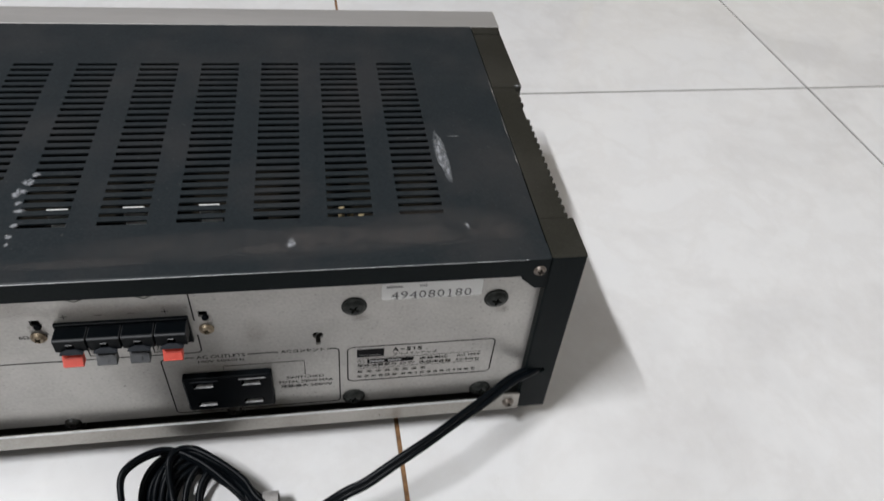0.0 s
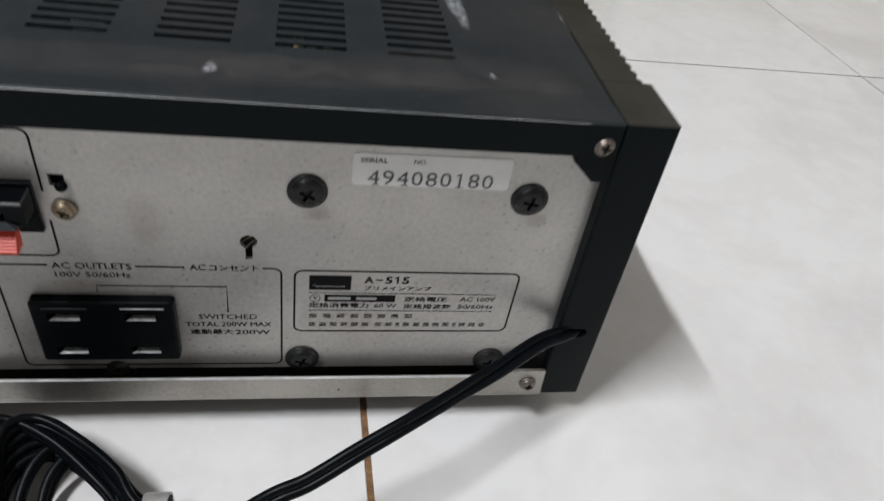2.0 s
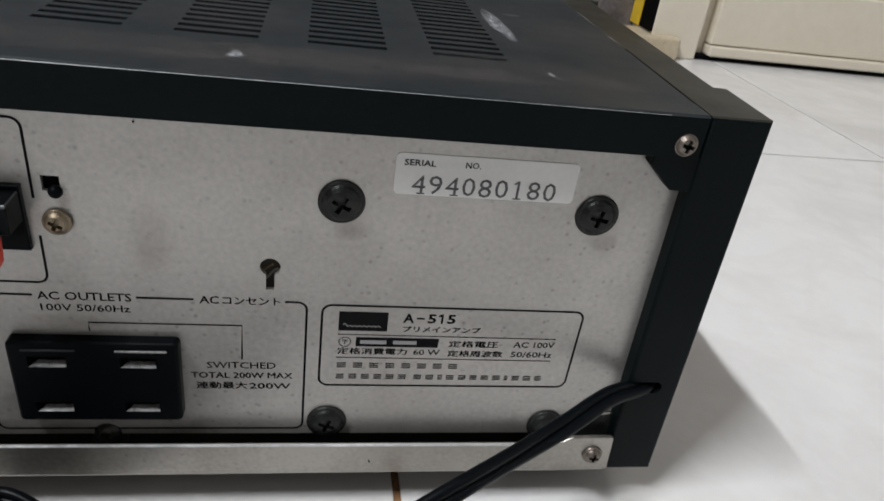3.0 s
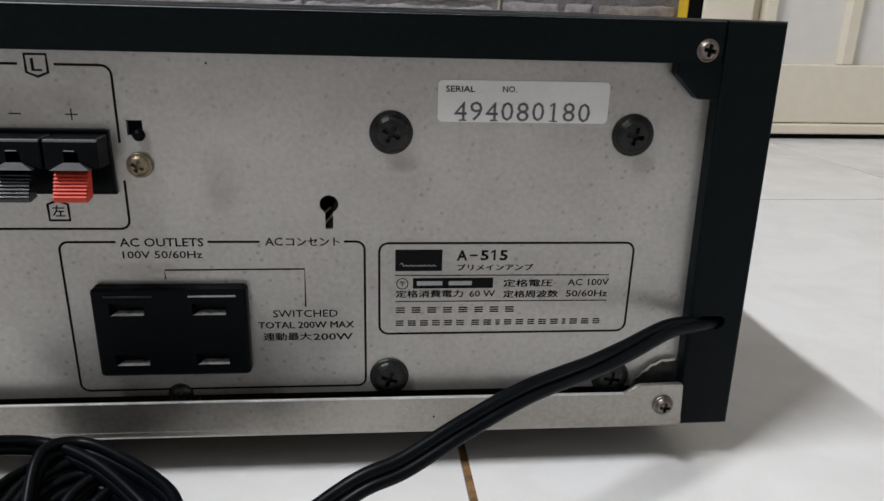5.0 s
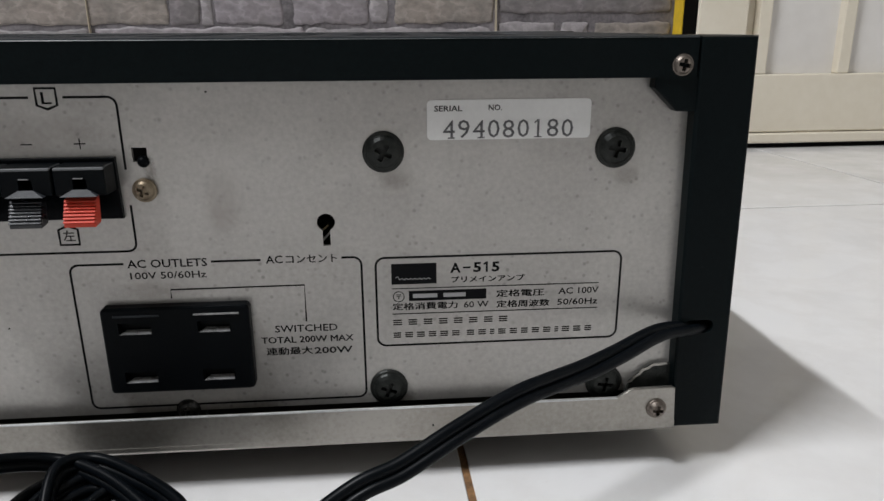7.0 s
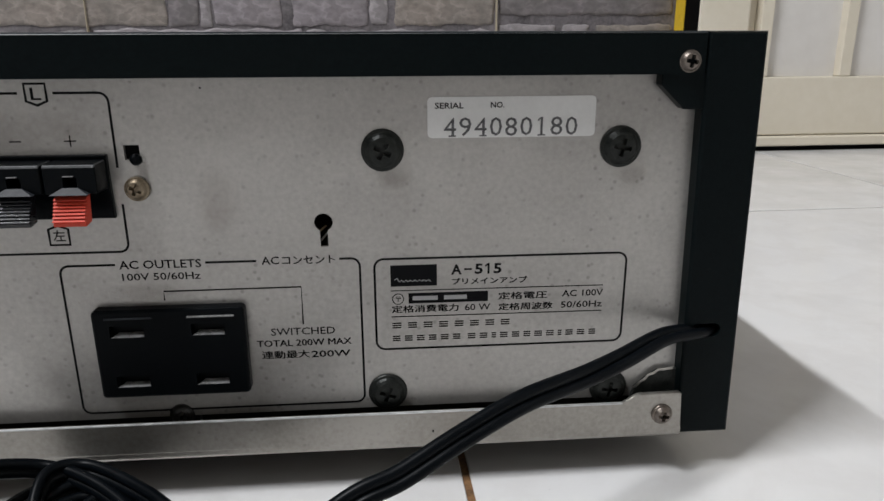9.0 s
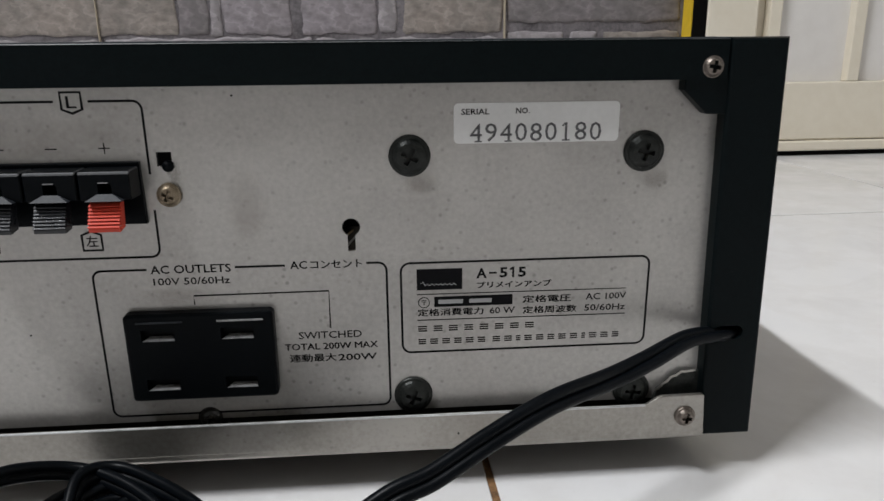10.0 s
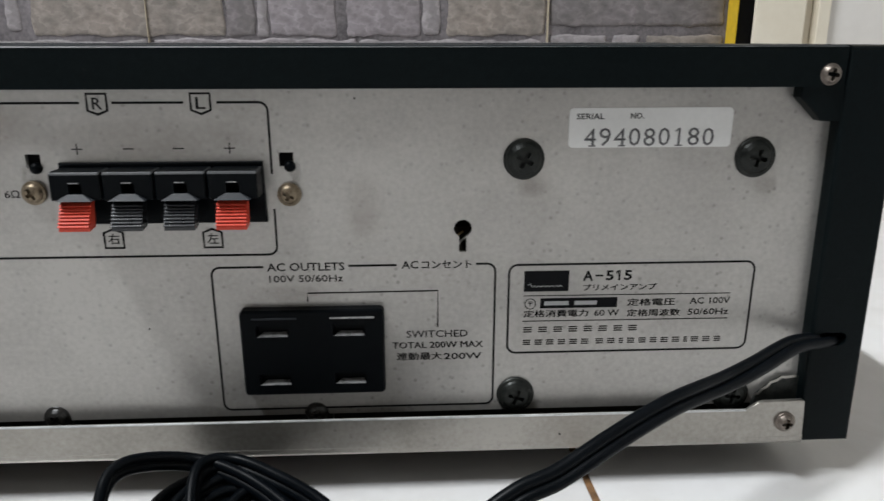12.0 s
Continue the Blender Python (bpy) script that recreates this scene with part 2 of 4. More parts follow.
M_YELLOW = flat("yellow_trim", (0.75, 0.50, 0.03), 0.45)
M_BLACK_TRIM_GAP = flat("black_trim_and_gap", (0.0025, 0.0025, 0.0025), 0.6, spec=0.06)


# ---- mesh helpers ----
BASES = {}


def thing(name, base, label, category, group="", kind=""):
    """An Empty at the thing's base that its parts hang from."""
    ob = new(name)
    ob.empty_display_size = 0.02
    ob.location = base
    BASES[ob] = Matrix.Translation(base)
    return tagged(ob, label, category, group, kind)


def hang(ob, parent, m=None):
    """Hang ob under parent, m being its place in the world."""
    m = m or Matrix.Identity(4)
    ob.parent = parent
    ob.matrix_parent_inverse = BASES.get(parent, Matrix.Identity(4)).inverted()
    ob.matrix_basis = m
    BASES[ob] = m
    return ob


def mesh_of(name, bm, material, smooth=False):
    me = bpy.data.meshes.new(name)
    bmesh.ops.recalc_face_normals(bm, faces=bm.faces)
    bm.to_mesh(me)
    bm.free()
    for mat in material if isinstance(material, (list, tuple)) else [material]:
        me.materials.append(mat)
    if smooth:
        for p in me.polygons:
            p.use_smooth = True
    return me


def part(name, bm, material, parent=None, label="", smooth=False, m=None):
    data = bm if isinstance(bm, bpy.types.Mesh) else mesh_of(name, bm, material, smooth)
    ob = new(name, data)
    if parent:
        hang(ob, parent, m)
    elif m:
        ob.matrix_basis = m
        BASES[ob] = m
    return tagged(ob, label)


def add_box(bm, x0, x1, y0, y1, z0, z1, bevel=0.0, seg=2):
    geo = bmesh.ops.create_cube(bm, size=1.0)["verts"]
    bmesh.ops.transform(bm, matrix=Matrix.LocRotScale(((x0 + x1) / 2, (y0 + y1) / 2, (z0 + z1) / 2), None, (x1 - x0, y1 - y0, z1 - z0)), verts=geo)
    if bevel:
        edges = list({e for v in geo for e in v.link_edges})
        bmesh.ops.bevel(bm, geom=edges, offset=bevel, segments=seg, affect="EDGES", profile=0.5)
    return bm


def box(*a, **k):
    return add_box(bmesh.new(), *a, **k)


def add_prism(bm, outline, y0, y1, bevel=0.0):
    """An outline of (x, z) points pushed from y0 to y1."""
    front = [bm.verts.new((x, y0, z)) for x, z in outline]
    back = [bm.verts.new((x, y1, z)) for x, z in outline]
    faces = [bm.faces.new(front), bm.faces.new(back[::-1])]
    n = len(outline)
    for i in range(n):
        faces.append(bm.faces.new((front[i], back[i], back[(i + 1) % n], front[(i + 1) % n])))
    if bevel:
        bmesh.ops.bevel(bm, geom=list(faces[0].edges), offset=bevel, segments=2, affect="EDGES", profile=0.5)
    return bm


def prism(outline, y0, y1, bevel=0.0):
    return add_prism(bmesh.new(), outline, y0, y1, bevel)


def disc_outline(cx, cz, r, n=24):
    return [(cx + r * math.cos(2 * math.pi * i / n), cz + r * math.sin(2 * math.pi * i / n)) for i in range(n)]


def round_rect(x0, x1, z0, z1, r, n=5):
    pts = []
    for cx, cz, a in ((x1 - r, z1 - r, 0), (x0 + r, z1 - r, 90), (x0 + r, z0 + r, 180), (x1 - r, z0 + r, 270)):
        pts += [(cx + r * math.cos(radians(a + 90 * i / n)), cz + r * math.sin(radians(a + 90 * i / n))) for i in range(n + 1)]
    return pts


def cut(ob, cutters):
    """Openings that go through ob."""
    for c in cutters:
        tool = new("cutter", mesh_of("cutter", c, M_DARK))
        mod = ob.modifiers.new("cut", "BOOLEAN")
        mod.object, mod.operation, mod.solver = tool, "DIFFERENCE", "EXACT"
        dg = bpy.context.evaluated_depsgraph_get()
        dg.update()
        me = bpy.data.meshes.new_from_object(ob.evaluated_get(dg))
        ob.modifiers.clear()
        ob.data = me
        bpy.data.objects.remove(tool)


def smooth_path(pts, n=12, closed=False):
    """A Catmull-Rom curve through the points."""
    P = [Vector(p) for p in pts]
    out, N = [], len(P)
    for i in range(N if closed else N - 1):
        g = (lambda k: P[k % N]) if closed else (lambda k: P[min(max(k, 0), N - 1)])
        a, b, c, d = g(i - 1), g(i), g(i + 1), g(i + 2)
        for j in range(n):
            u = j / n
            out.append(0.5 * (2 * b + (c - a) * u + (2 * a - 5 * b + 4 * c - d) * u * u + (3 * b - a - 3 * c + d) * u ** 3))
    if not closed:
        out.append(P[-1])
    return out


def add_sweep(bm, path, section, up=Vector((0, 0, 1)), closed=False):
    """A section of (side, up) points carried along the path."""
    rings, N = [], len(path)
    for i, p in enumerate(path):
        a, b = (path[i - 1], path[(i + 1) % N]) if closed else (path[max(i - 1, 0)], path[min(i + 1, N - 1)])
        t = (b - a).normalized()
        u = up[i] if isinstance(up, list) else up
        side = t.cross(u).normalized()
        top = side.cross(t).normalized()
        rings.append([bm.verts.new(p + side * s + top * h) for s, h in section])
    k = len(section)
    for i in range(N if closed else N - 1):
        r0, r1 = rings[i], rings[(i + 1) % N]
        for j in range(k):
            bm.faces.new((r0[j], r0[(j + 1) % k], r1[(j + 1) % k], r1[j]))
    if not closed:
        bm.faces.new(rings[0][::-1])
        bm.faces.new(rings[-1])
    return bm


def ring_section(r, n=10):
    return [(r * math.cos(2 * math.pi * i / n), r * math.sin(2 * math.pi * i / n)) for i in range(n)]


def text_mesh(name, words, width, height, mat, bold=0.0):
    """Raised print, lying in x and z, its left lower corner at the origin, stretched to width and height."""
    cu = bpy.data.curves.new(name, "FONT")
    cu.body, cu.size, cu.resolution_u, cu.offset, cu.extrude = words, 1.0, 2, bold, 0.0
    ob = new(name, cu)
    dg = bpy.context.evaluated_depsgraph_get()
    dg.update()
    me = bpy.data.meshes.new_from_object(ob.evaluated_get(dg))
    bpy.data.objects.remove(ob)
    v = np.array([p.co[:] for p in me.vertices])
    lo, hi = v.min(0), v.max(0)
    sx, sz = width / (hi[0] - lo[0]), height / (hi[1] - lo[1])
    for p in me.vertices:
        p.co = ((p.co.x - lo[0]) * sx, 0.0, (p.co.y - lo[1]) * sz)
    me.materials.clear()
    me.materials.append(mat)
    return me


INK_Y = -0.00006


def printed(words, x0, x1, z0, z1, parent, mat=None, y=INK_Y, bold=0.02):
    me = text_mesh("printed_text", words, x1 - x0, z1 - z0, mat or M_PRINT, bold)
    return part("printed_text", me, None, parent, m=Matrix.Translation((x0, y, z0)))


def printed_heavy(words, x0, x1, z0, z1, parent, heft=0.00013):
    """Heavier print: the same words struck twice, a hair apart."""
    printed(words, x0, x1 - heft, z0, z1, parent, bold=0.0)
    printed(words, x0 + heft, x1, z0 - heft * 0.4, z1 - heft * 0.4, parent, y=INK_Y * 1.15, bold=0.0)


def add_stroke(bm, pts, w, y, closed=False):
    """A printed line of width w along (x, z) points."""
    P = [Vector((x, z)) for x, z in pts]
    n = len(P)
    left, right = [], []
    for i in range(n):
        a, b = (P[i - 1], P[(i + 1) % n]) if closed else (P[max(i - 1, 0)], P[min(i + 1, n - 1)])
        d = (b - a).normalized()
        nrm = Vector((-d.y, d.x)) * w / 2
        left.append(bm.verts.new((P[i].x + nrm.x, y, P[i].y + nrm.y)))
        right.append(bm.verts.new((P[i].x - nrm.x, y, P[i].y - nrm.y)))
    for i in range(n if closed else n - 1):
        j = (i + 1) % n
        bm.faces.new((left[i], left[j], right[j], right[i]))
    return bm


def printed_line(pts, w, parent, mat=None, y=INK_Y, closed=False, name="printed_line"):
    return part(name, add_stroke(bmesh.new(), pts, w, y, closed), mat or M_PRINT, parent)


def printed_bar(x0, x1, z0, z1, parent, mat=None, y=INK_Y, name="printed_bar"):
    bm = bmesh.new()
    bm.faces.new([bm.verts.new((x, y, z)) for x, z in ((x0, z0), (x1, z0), (x1, z1), (x0, z1))])
    return part(name, bm, mat or M_PRINT, parent)


def arc(cx, cz, r, a0, a1, n=5):
    return [(cx + r * math.cos(radians(a0 + (a1 - a0) * i / n)), cz + r * math.sin(radians(a0 + (a1 - a0) * i / n))) for i in range(n + 1)]


# ---- the room ----
TURN_FLOOR = 1.2      # degrees by which the tiling and the walls are turned from the amplifier
GRID = pose(-0.0800, 0.3118, 0, 0, 0, TURN_FLOOR)      # a crossing of the joints
ROOM = pose(-0.0735, 0.3075, 0, 0, 0, TURN_FLOOR)
PITCH, GAP = 0.4280, 0.0023


def room_box(name, x0, x1, y0, y1, z0, z1, mat, label, category, kind="structure"):
    ob = part(name, box(x0, x1, y0, y1, z0, z1), mat, m=ROOM)
    return tagged(ob, label, category, kind=kind)


R_L, R_R, R_B, R_T, R_H = -1.28, 2.1, -2.7, 0.359, 2.7
floor = room_box("floor", R_L, R_R, R_B, R_T, -0.05, -0.0012, M_GROUT, "floor of glossy white marbled tiles with thin grey joints", "floor")
# west and south walls are unseen; their dark colours shape the reflected light
room_box("wall_west", R_L - 0.1, R_L, R_B, R_T, -0.05, R_H, M_WALL_DARK, "unseen side wall, dark brown to cut reflections", "wall")
room_box("wall_east", R_R, R_R + 0.1, R_B, R_T, -0.05, R_H, M_WALL, "plain white painted side wall", "wall")
room_box("wall_south", R_L - 0.1, R_R + 0.1, R_B - 0.1, R_B, -0.05, R_H, M_WALL_DULL, "unseen rear wall, brown-grey to dull reflections", "wall")
wall_n = room_box("wall_north", R_L - 0.1, R_R + 0.1, R_T, R_T + 0.1, -0.05, R_H, M_WALL, "wall papered with a grey stone pattern", "wall")
room_box("ceiling", R_L - 0.1, R_R + 0.1, R_B - 0.1, R_T + 0.1, R_H, R_H + 0.1, M_WALL, "plain white ceiling", "ceiling")
# the joint that runs under the amplifier is stained brown
part("stained_joint", box(-GAP / 2, GAP / 2, -PITCH * 2, R_T - 0.01, -0.002, -0.0007), M_GROUT_BROWN, floor, "brown dirt-stained joint", m=GRID)


# ---- the papered wall, the door and its frame ----
def stone_material(name, c, tint):
    """A photograph of rough stone on paper: broad patches, chipped facets with pale rims and dark cracks, fine grit."""
    m, t, b = nodes_of(name)
    big, mid, fine = noise_node(t, 13.0, 5.0, 0.6), noise_node(t, 34.0, 4.0, 0.55, turn=(0, 25, 0), stretch=(1, 1, 1.8)), noise_node(t, 160.0, 4.0, 0.6)
    a = ramp_node(t, big.outputs["Fac"], [(0.30, tuple(v * 0.60 for v in c)), (0.48, c), (0.66, tuple(v * u for v, u in zip(c, tint)))])
    s = ramp_node(t, mid.outputs["Fac"], [(0.34, grey(0.72)), (0.46, grey(1.0)), (0.53, grey(1.18)), (0.555, grey(0.92))])
    f = ramp_node(t, fine.outputs["Fac"], [(0.3, grey(0.84)), (0.65, grey(1.07))])
    tc, vor = t.nodes.new("ShaderNodeTexCoord"), t.nodes.new("ShaderNodeTexVoronoi")
    bend = t.nodes.new("ShaderNodeMix")
    bend.data_type, bend.blend_type = "RGBA", "ADD"
    bend.inputs[0].default_value = 0.035
    t.links.new(tc.outputs["Object"], bend.inputs[6])
    t.links.new(noise_node(t, 30.0, 3.0).outputs["Color"], bend.inputs[7])
    vor.feature = "DISTANCE_TO_EDGE"
    vor.inputs["Scale"].default_value = 12.0
    t.links.new(bend.outputs[2], vor.inputs["Vector"])
    rim = ramp_node(t, vor.outputs["Distance"], [(0.0, grey(0.74)), (0.035, grey(1.0)), (0.07, grey(1.13)), (0.13, grey(1.0))])
    col = mix_node(t, 1.0, a.outputs["Color"], s.outputs["Color"], "MULTIPLY")
    col = mix_node(t, 0.16, col, rim.outputs["Color"], "MULTIPLY")
    t.links.new(mix_node(t, 1.0, col, f.outputs["Color"], "MULTIPLY"), b.inputs["Base Color"])
    b.inputs["Roughness"].default_value = 0.5
    bump_to(t, b, mid.outputs["Fac"], 0.2, 0.004)
    return m


M_STONE = stone_material("beige_stone_print", (0.235, 0.208, 0.188), (1.32, 1.28, 1.26))
M_STONE_LILAC = stone_material("lilac_stone_print", (0.235, 0.210, 0.220), (1.25, 1.26, 1.28))
M_STONE_SLATE = stone_material("slate_stone_print", (0.170, 0.155, 0.155), (1.22, 1.20, 1.24))
M_STONE_PALE = stone_material("pale_stone_print", (0.265, 0.243, 0.250), (1.2, 1.2, 1.2))
M_MORTAR = surface("dark_mortar_print", (0.045, 0.040, 0.043), (0.215, 0.195, 0.205), 30, (0.5, 0.6), bump=0.4, bump_scale=70, distance=0.002)
M_SEAM = flat("pale_paper_seam", (0.42, 0.36, 0.27), 0.6)


def stone_mesh(w, h, seed, mat):
    """A roughly squared stone with a bulging face and wavy edges, in x and z, its face towards -y."""
    rnd = random.Random(seed)
    bm = bmesh.new()
    small = min(w, h)
    r = min(0.0035, small * 0.2) * rnd.uniform(0.6, 1.2)
    waves = [(length, rnd.uniform(0.4, 1) * most, rnd.uniform(0, 6.3)) for length, most in ((0.11, 0.0012), (0.047, 0.0010), (0.023, 0.0006), (0.0112, 0.00035), (0.0061, 0.00022))]
    walk_round = []
    for cx, cz, a0 in ((w / 2 - r, h / 2 - r, 0), (-w / 2 + r, h / 2 - r, 90), (-w / 2 + r, -h / 2 + r, 180), (w / 2 - r, -h / 2 + r, 270)):
        for a in (0, 22, 45, 68, 90):
            c, s = math.cos(radians(a0 + a)), math.sin(radians(a0 + a))
            walk_round.append((cx + r * c, cz + r * s, c, s))
    ring, run = [], 0.0
    for (x, z, c, s), (x2, z2, c2, s2) in zip(walk_round, walk_round[1:] + walk_round[:1]):
        long = math.hypot(x2 - x, z2 - z)
        steps = max(1, int(long / 0.0022))
        for k in range(steps):
            f = k / steps
            d = sum(q * math.sin(2 * math.pi * (run + f * long) / length + p) for length, q, p in waves)
            ring.append((x + (x2 - x) * f + d * (c + (c2 - c) * f), z + (z2 - z) * f + d * (s + (s2 - s) * f)))
        run += long
    n = len(ring)
    layers = []
    for inset, d in ((0.0, 0.0), (0.0006, -0.0012), (0.0024, -0.0019), (0.0070, -0.0022)):
        kx, kz = max(0.2, 1 - 2 * inset / w), max(0.2, 1 - 2 * inset / h)
        layers.append([bm.verts.new((x * kx, d, z * kz)) for x, z in ring])
    for a, b in zip(layers, layers[1:]):
        for i in range(n):
            bm.faces.new((a[i], a[(i + 1) % n], b[(i + 1) % n], b[i]))
    mid = bm.verts.new((0, -0.0024, 0))
    for i in range(n):
        bm.faces.new((layers[-1][i], layers[-1][(i + 1) % n], mid))
    return mesh_of("stone", bm, mat, True)


XG = 0.0735 + 0.0076         # from the amplifier's x to the tiling's, near the far wall
paper = part("wallpaper", box(R_L, 0.400, R_T - 0.002, R_T + 0.001, 0.0, R_H), M_MORTAR, wall_n, "grey stone-patterned wallpaper", m=ROOM)


def stone_at(x0, x1, z0, z1, seed, mat):
    me = stone_mesh(x1 - x0, z1 - z0, seed, mat)
    part("stone", me, None, wall_n, m=ROOM @ Matrix.Translation(((x0 + x1) / 2, R_T - 0.002, (z0 + z1) / 2)))


random.seed(5)
for x0, x1, z0, mat in ((-0.660, -0.574, 0.143, M_STONE_SLATE), (-0.563, -0.548, 0.150, M_STONE_PALE), (-0.535, -0.328, 0.1435, M_STONE), (-0.3255, -0.293, 0.1440, M_STONE_SLATE), (-0.2905, -0.2785, 0.142, M_STONE_PALE),
                        (-0.2770, -0.2030, 0.1435, M_STONE_LILAC), (-0.1900, -0.1080, 0.1430, M_STONE_LILAC), (-0.1050, -0.0850, 0.1435, M_STONE_PALE), (-0.0770, 0.0365, 0.1440, M_STONE), (0.0425, 0.2500, 0.1550, M_STONE_SLATE)):
    stone_at(x0 + XG, x1 + XG, z0, 0.2280, int(x0 * 1000), mat)
for x0, x1, z1, mat in ((-0.60, -0.415, 0.1380, M_STONE_SLATE), (-0.407, -0.182, 0.1400, M_STONE_LILAC), (-0.178, 0.033, 0.1385, M_STONE_PALE), (0.042, 0.110, 0.1440, M_STONE_PALE), (0.117, 0.151, 0.1450, M_STONE_PALE), (0.158, 0.250, 0.1440, M_STONE)):
    stone_at(x0 + XG, x1 + XG, 0.0620, z1, int(x0 * 900) + 7, mat)
for z0 in (0.236, 0.314, 0.398, 0.484, 0.572):
    x = -0.66 + random.uniform(0, 0.05)
    while x < 0.15:
        w = random.uniform(0.07, 0.19)
        stone_at(x + XG, min(x + w, 0.250) + XG, z0, z0 + random.uniform(0.068, 0.076), int(z0 * 1000 + x * 333), random.choice((M_STONE, M_STONE_LILAC, M_STONE_SLATE)))
        x += w + 0.008
for xs in (0.0395, -0.4115):
    part("paper_seam", box(xs + XG - (0.0008 if xs > 0 else 0.0004), xs + XG + (0.0008 if xs > 0 else 0.0004), R_T - 0.0072, R_T, 0.0, 0.7), M_SEAM, wall_n, m=ROOM)

DOOR_Y = 0.2975
frame_1 = thing("door_frame", ROOM @ Vector((0.35, 0.30, 0)), "cream painted door frame with black and yellow edge strips", "door frame", kind="structure")
part("jamb", box(0.3385, 0.3970, DOOR_Y, R_T - 0.003, 0.0, 2.1, bevel=0.002), M_CREAM, frame_1, m=ROOM)
part("rebate", box(0.3970, 0.4120, DOOR_Y + 0.016, R_T - 0.003, 0.0, 2.1), M_CREAM, frame_1, m=ROOM)
part("black_strip", box(0.3360, 0.3385, DOOR_Y + 0.003, DOOR_Y + 0.034, 0.026, 2.1), M_BLACK_TRIM_GAP, frame_1, "black edge strip", m=ROOM)
part("yellow_strip", box(0.3350, 0.3385, DOOR_Y + 0.035, R_T - 0.003, 0.026, 2.1), M_YELLOW, frame_1, "yellow edge strip", m=ROOM)
block = bmesh.new()
add_box(block, 0.261, 0.3695, DOOR_Y - 0.012, R_T - 0.02, 0.0, 0.024, bevel=0.003)
block = part("threshold_block", block, M_CREAM_WORN, frame_1, "grubby cream block at the foot of the frame", m=ROOM)
door_1 = thing("door_1", ROOM @ Vector((0.7, 0.27, 0)), "closed cream painted panelled door with pale recessed panels", "door", kind="structure")
DX0, DX1 = 0.4125, 1.25
part("bottom_rail", box(DX0, DX1, DOOR_Y + 0.002, DOOR_Y + 0.036, 0.0187, 0.0850, bevel=0.0015), M_CREAM, door_1, m=ROOM)
part("kick_moulding", box(DX0, DX1, DOOR_Y - 0.002, DOOR_Y + 0.038, 0.0060, 0.0177, bevel=0.002), M_CREAM, door_1, m=ROOM)
# solid black bar stands in for the shade under the door
part("door_gap", box(0.3705, DX1, DOOR_Y + 0.006, DOOR_Y + 0.034, 0.0, 0.0058), M_BLACK_TRIM_GAP, door_1, "black bar for the dark gap below the door", m=ROOM)
stile = 0.4125
xs = []
while stile < DX1 - 0.02:
    xs.append(stile)
    stile += 0.1020
for i, x in enumerate(xs):
    part("muntin", box(x, x + 0.0145, DOOR_Y + 0.003, DOOR_Y + 0.034, 0.0852, 1.98, bevel=0.0015), M_CREAM, door_1, m=ROOM)
    if i < len(xs) - 1:
        part("door_panel", box(x + 0.0145, xs[i + 1], DOOR_Y + 0.014, DOOR_Y + 0.026, 0.0852, 1.98), M_PANEL, door_1, "pale recessed panel", m=ROOM)
part("top_rail", box(DX0, DX1, DOOR_Y + 0.002, DOOR_Y + 0.036, 1.981, 2.07, bevel=0.0015), M_CREAM, door_1, m=ROOM)
for x, w, seed in ((0.47, 0.05, 3), (0.60, 0.07, 4), (0.75, 0.05, 5), (0.90, 0.06, 6)):
    bm = bmesh.new()
    rnd = random.Random(seed)
    pts = [(x + w * k / 14, 0.0181 + rnd.uniform(-0.0004, 0.0010)) for k in range(15)]
    add_stroke(bm, pts, 0.0009, DOOR_Y + 0.0018)
    part("flaked_paint", bm, M_CREAM_WORN, door_1, m=ROOM)
room_box("wall_over_door", 0.30, R_R, DOOR_Y + 0.02, R_T - 0.003, 2.11, R_H - 0.001, M_WALL, "plain wall above the door", "wall")
room_box("wall_beside_door", DX1 + 0.002, R_R, DOOR_Y, R_T - 0.003, 0.0, 2.11, M_WALL, "plain wall beside the door", "wall")


# ---- the amplifier ----
A_L, A_T, A_B = -0.430, 0.124, 0.0125      # left side, top, underside
A_F = 0.186                                 # where the silver front begins
amp = thing("amplifier", (-0.215, 0.1, 0.0), "worn black amplifier with zinc-plated rear panel standing on tiles", "amplifier")


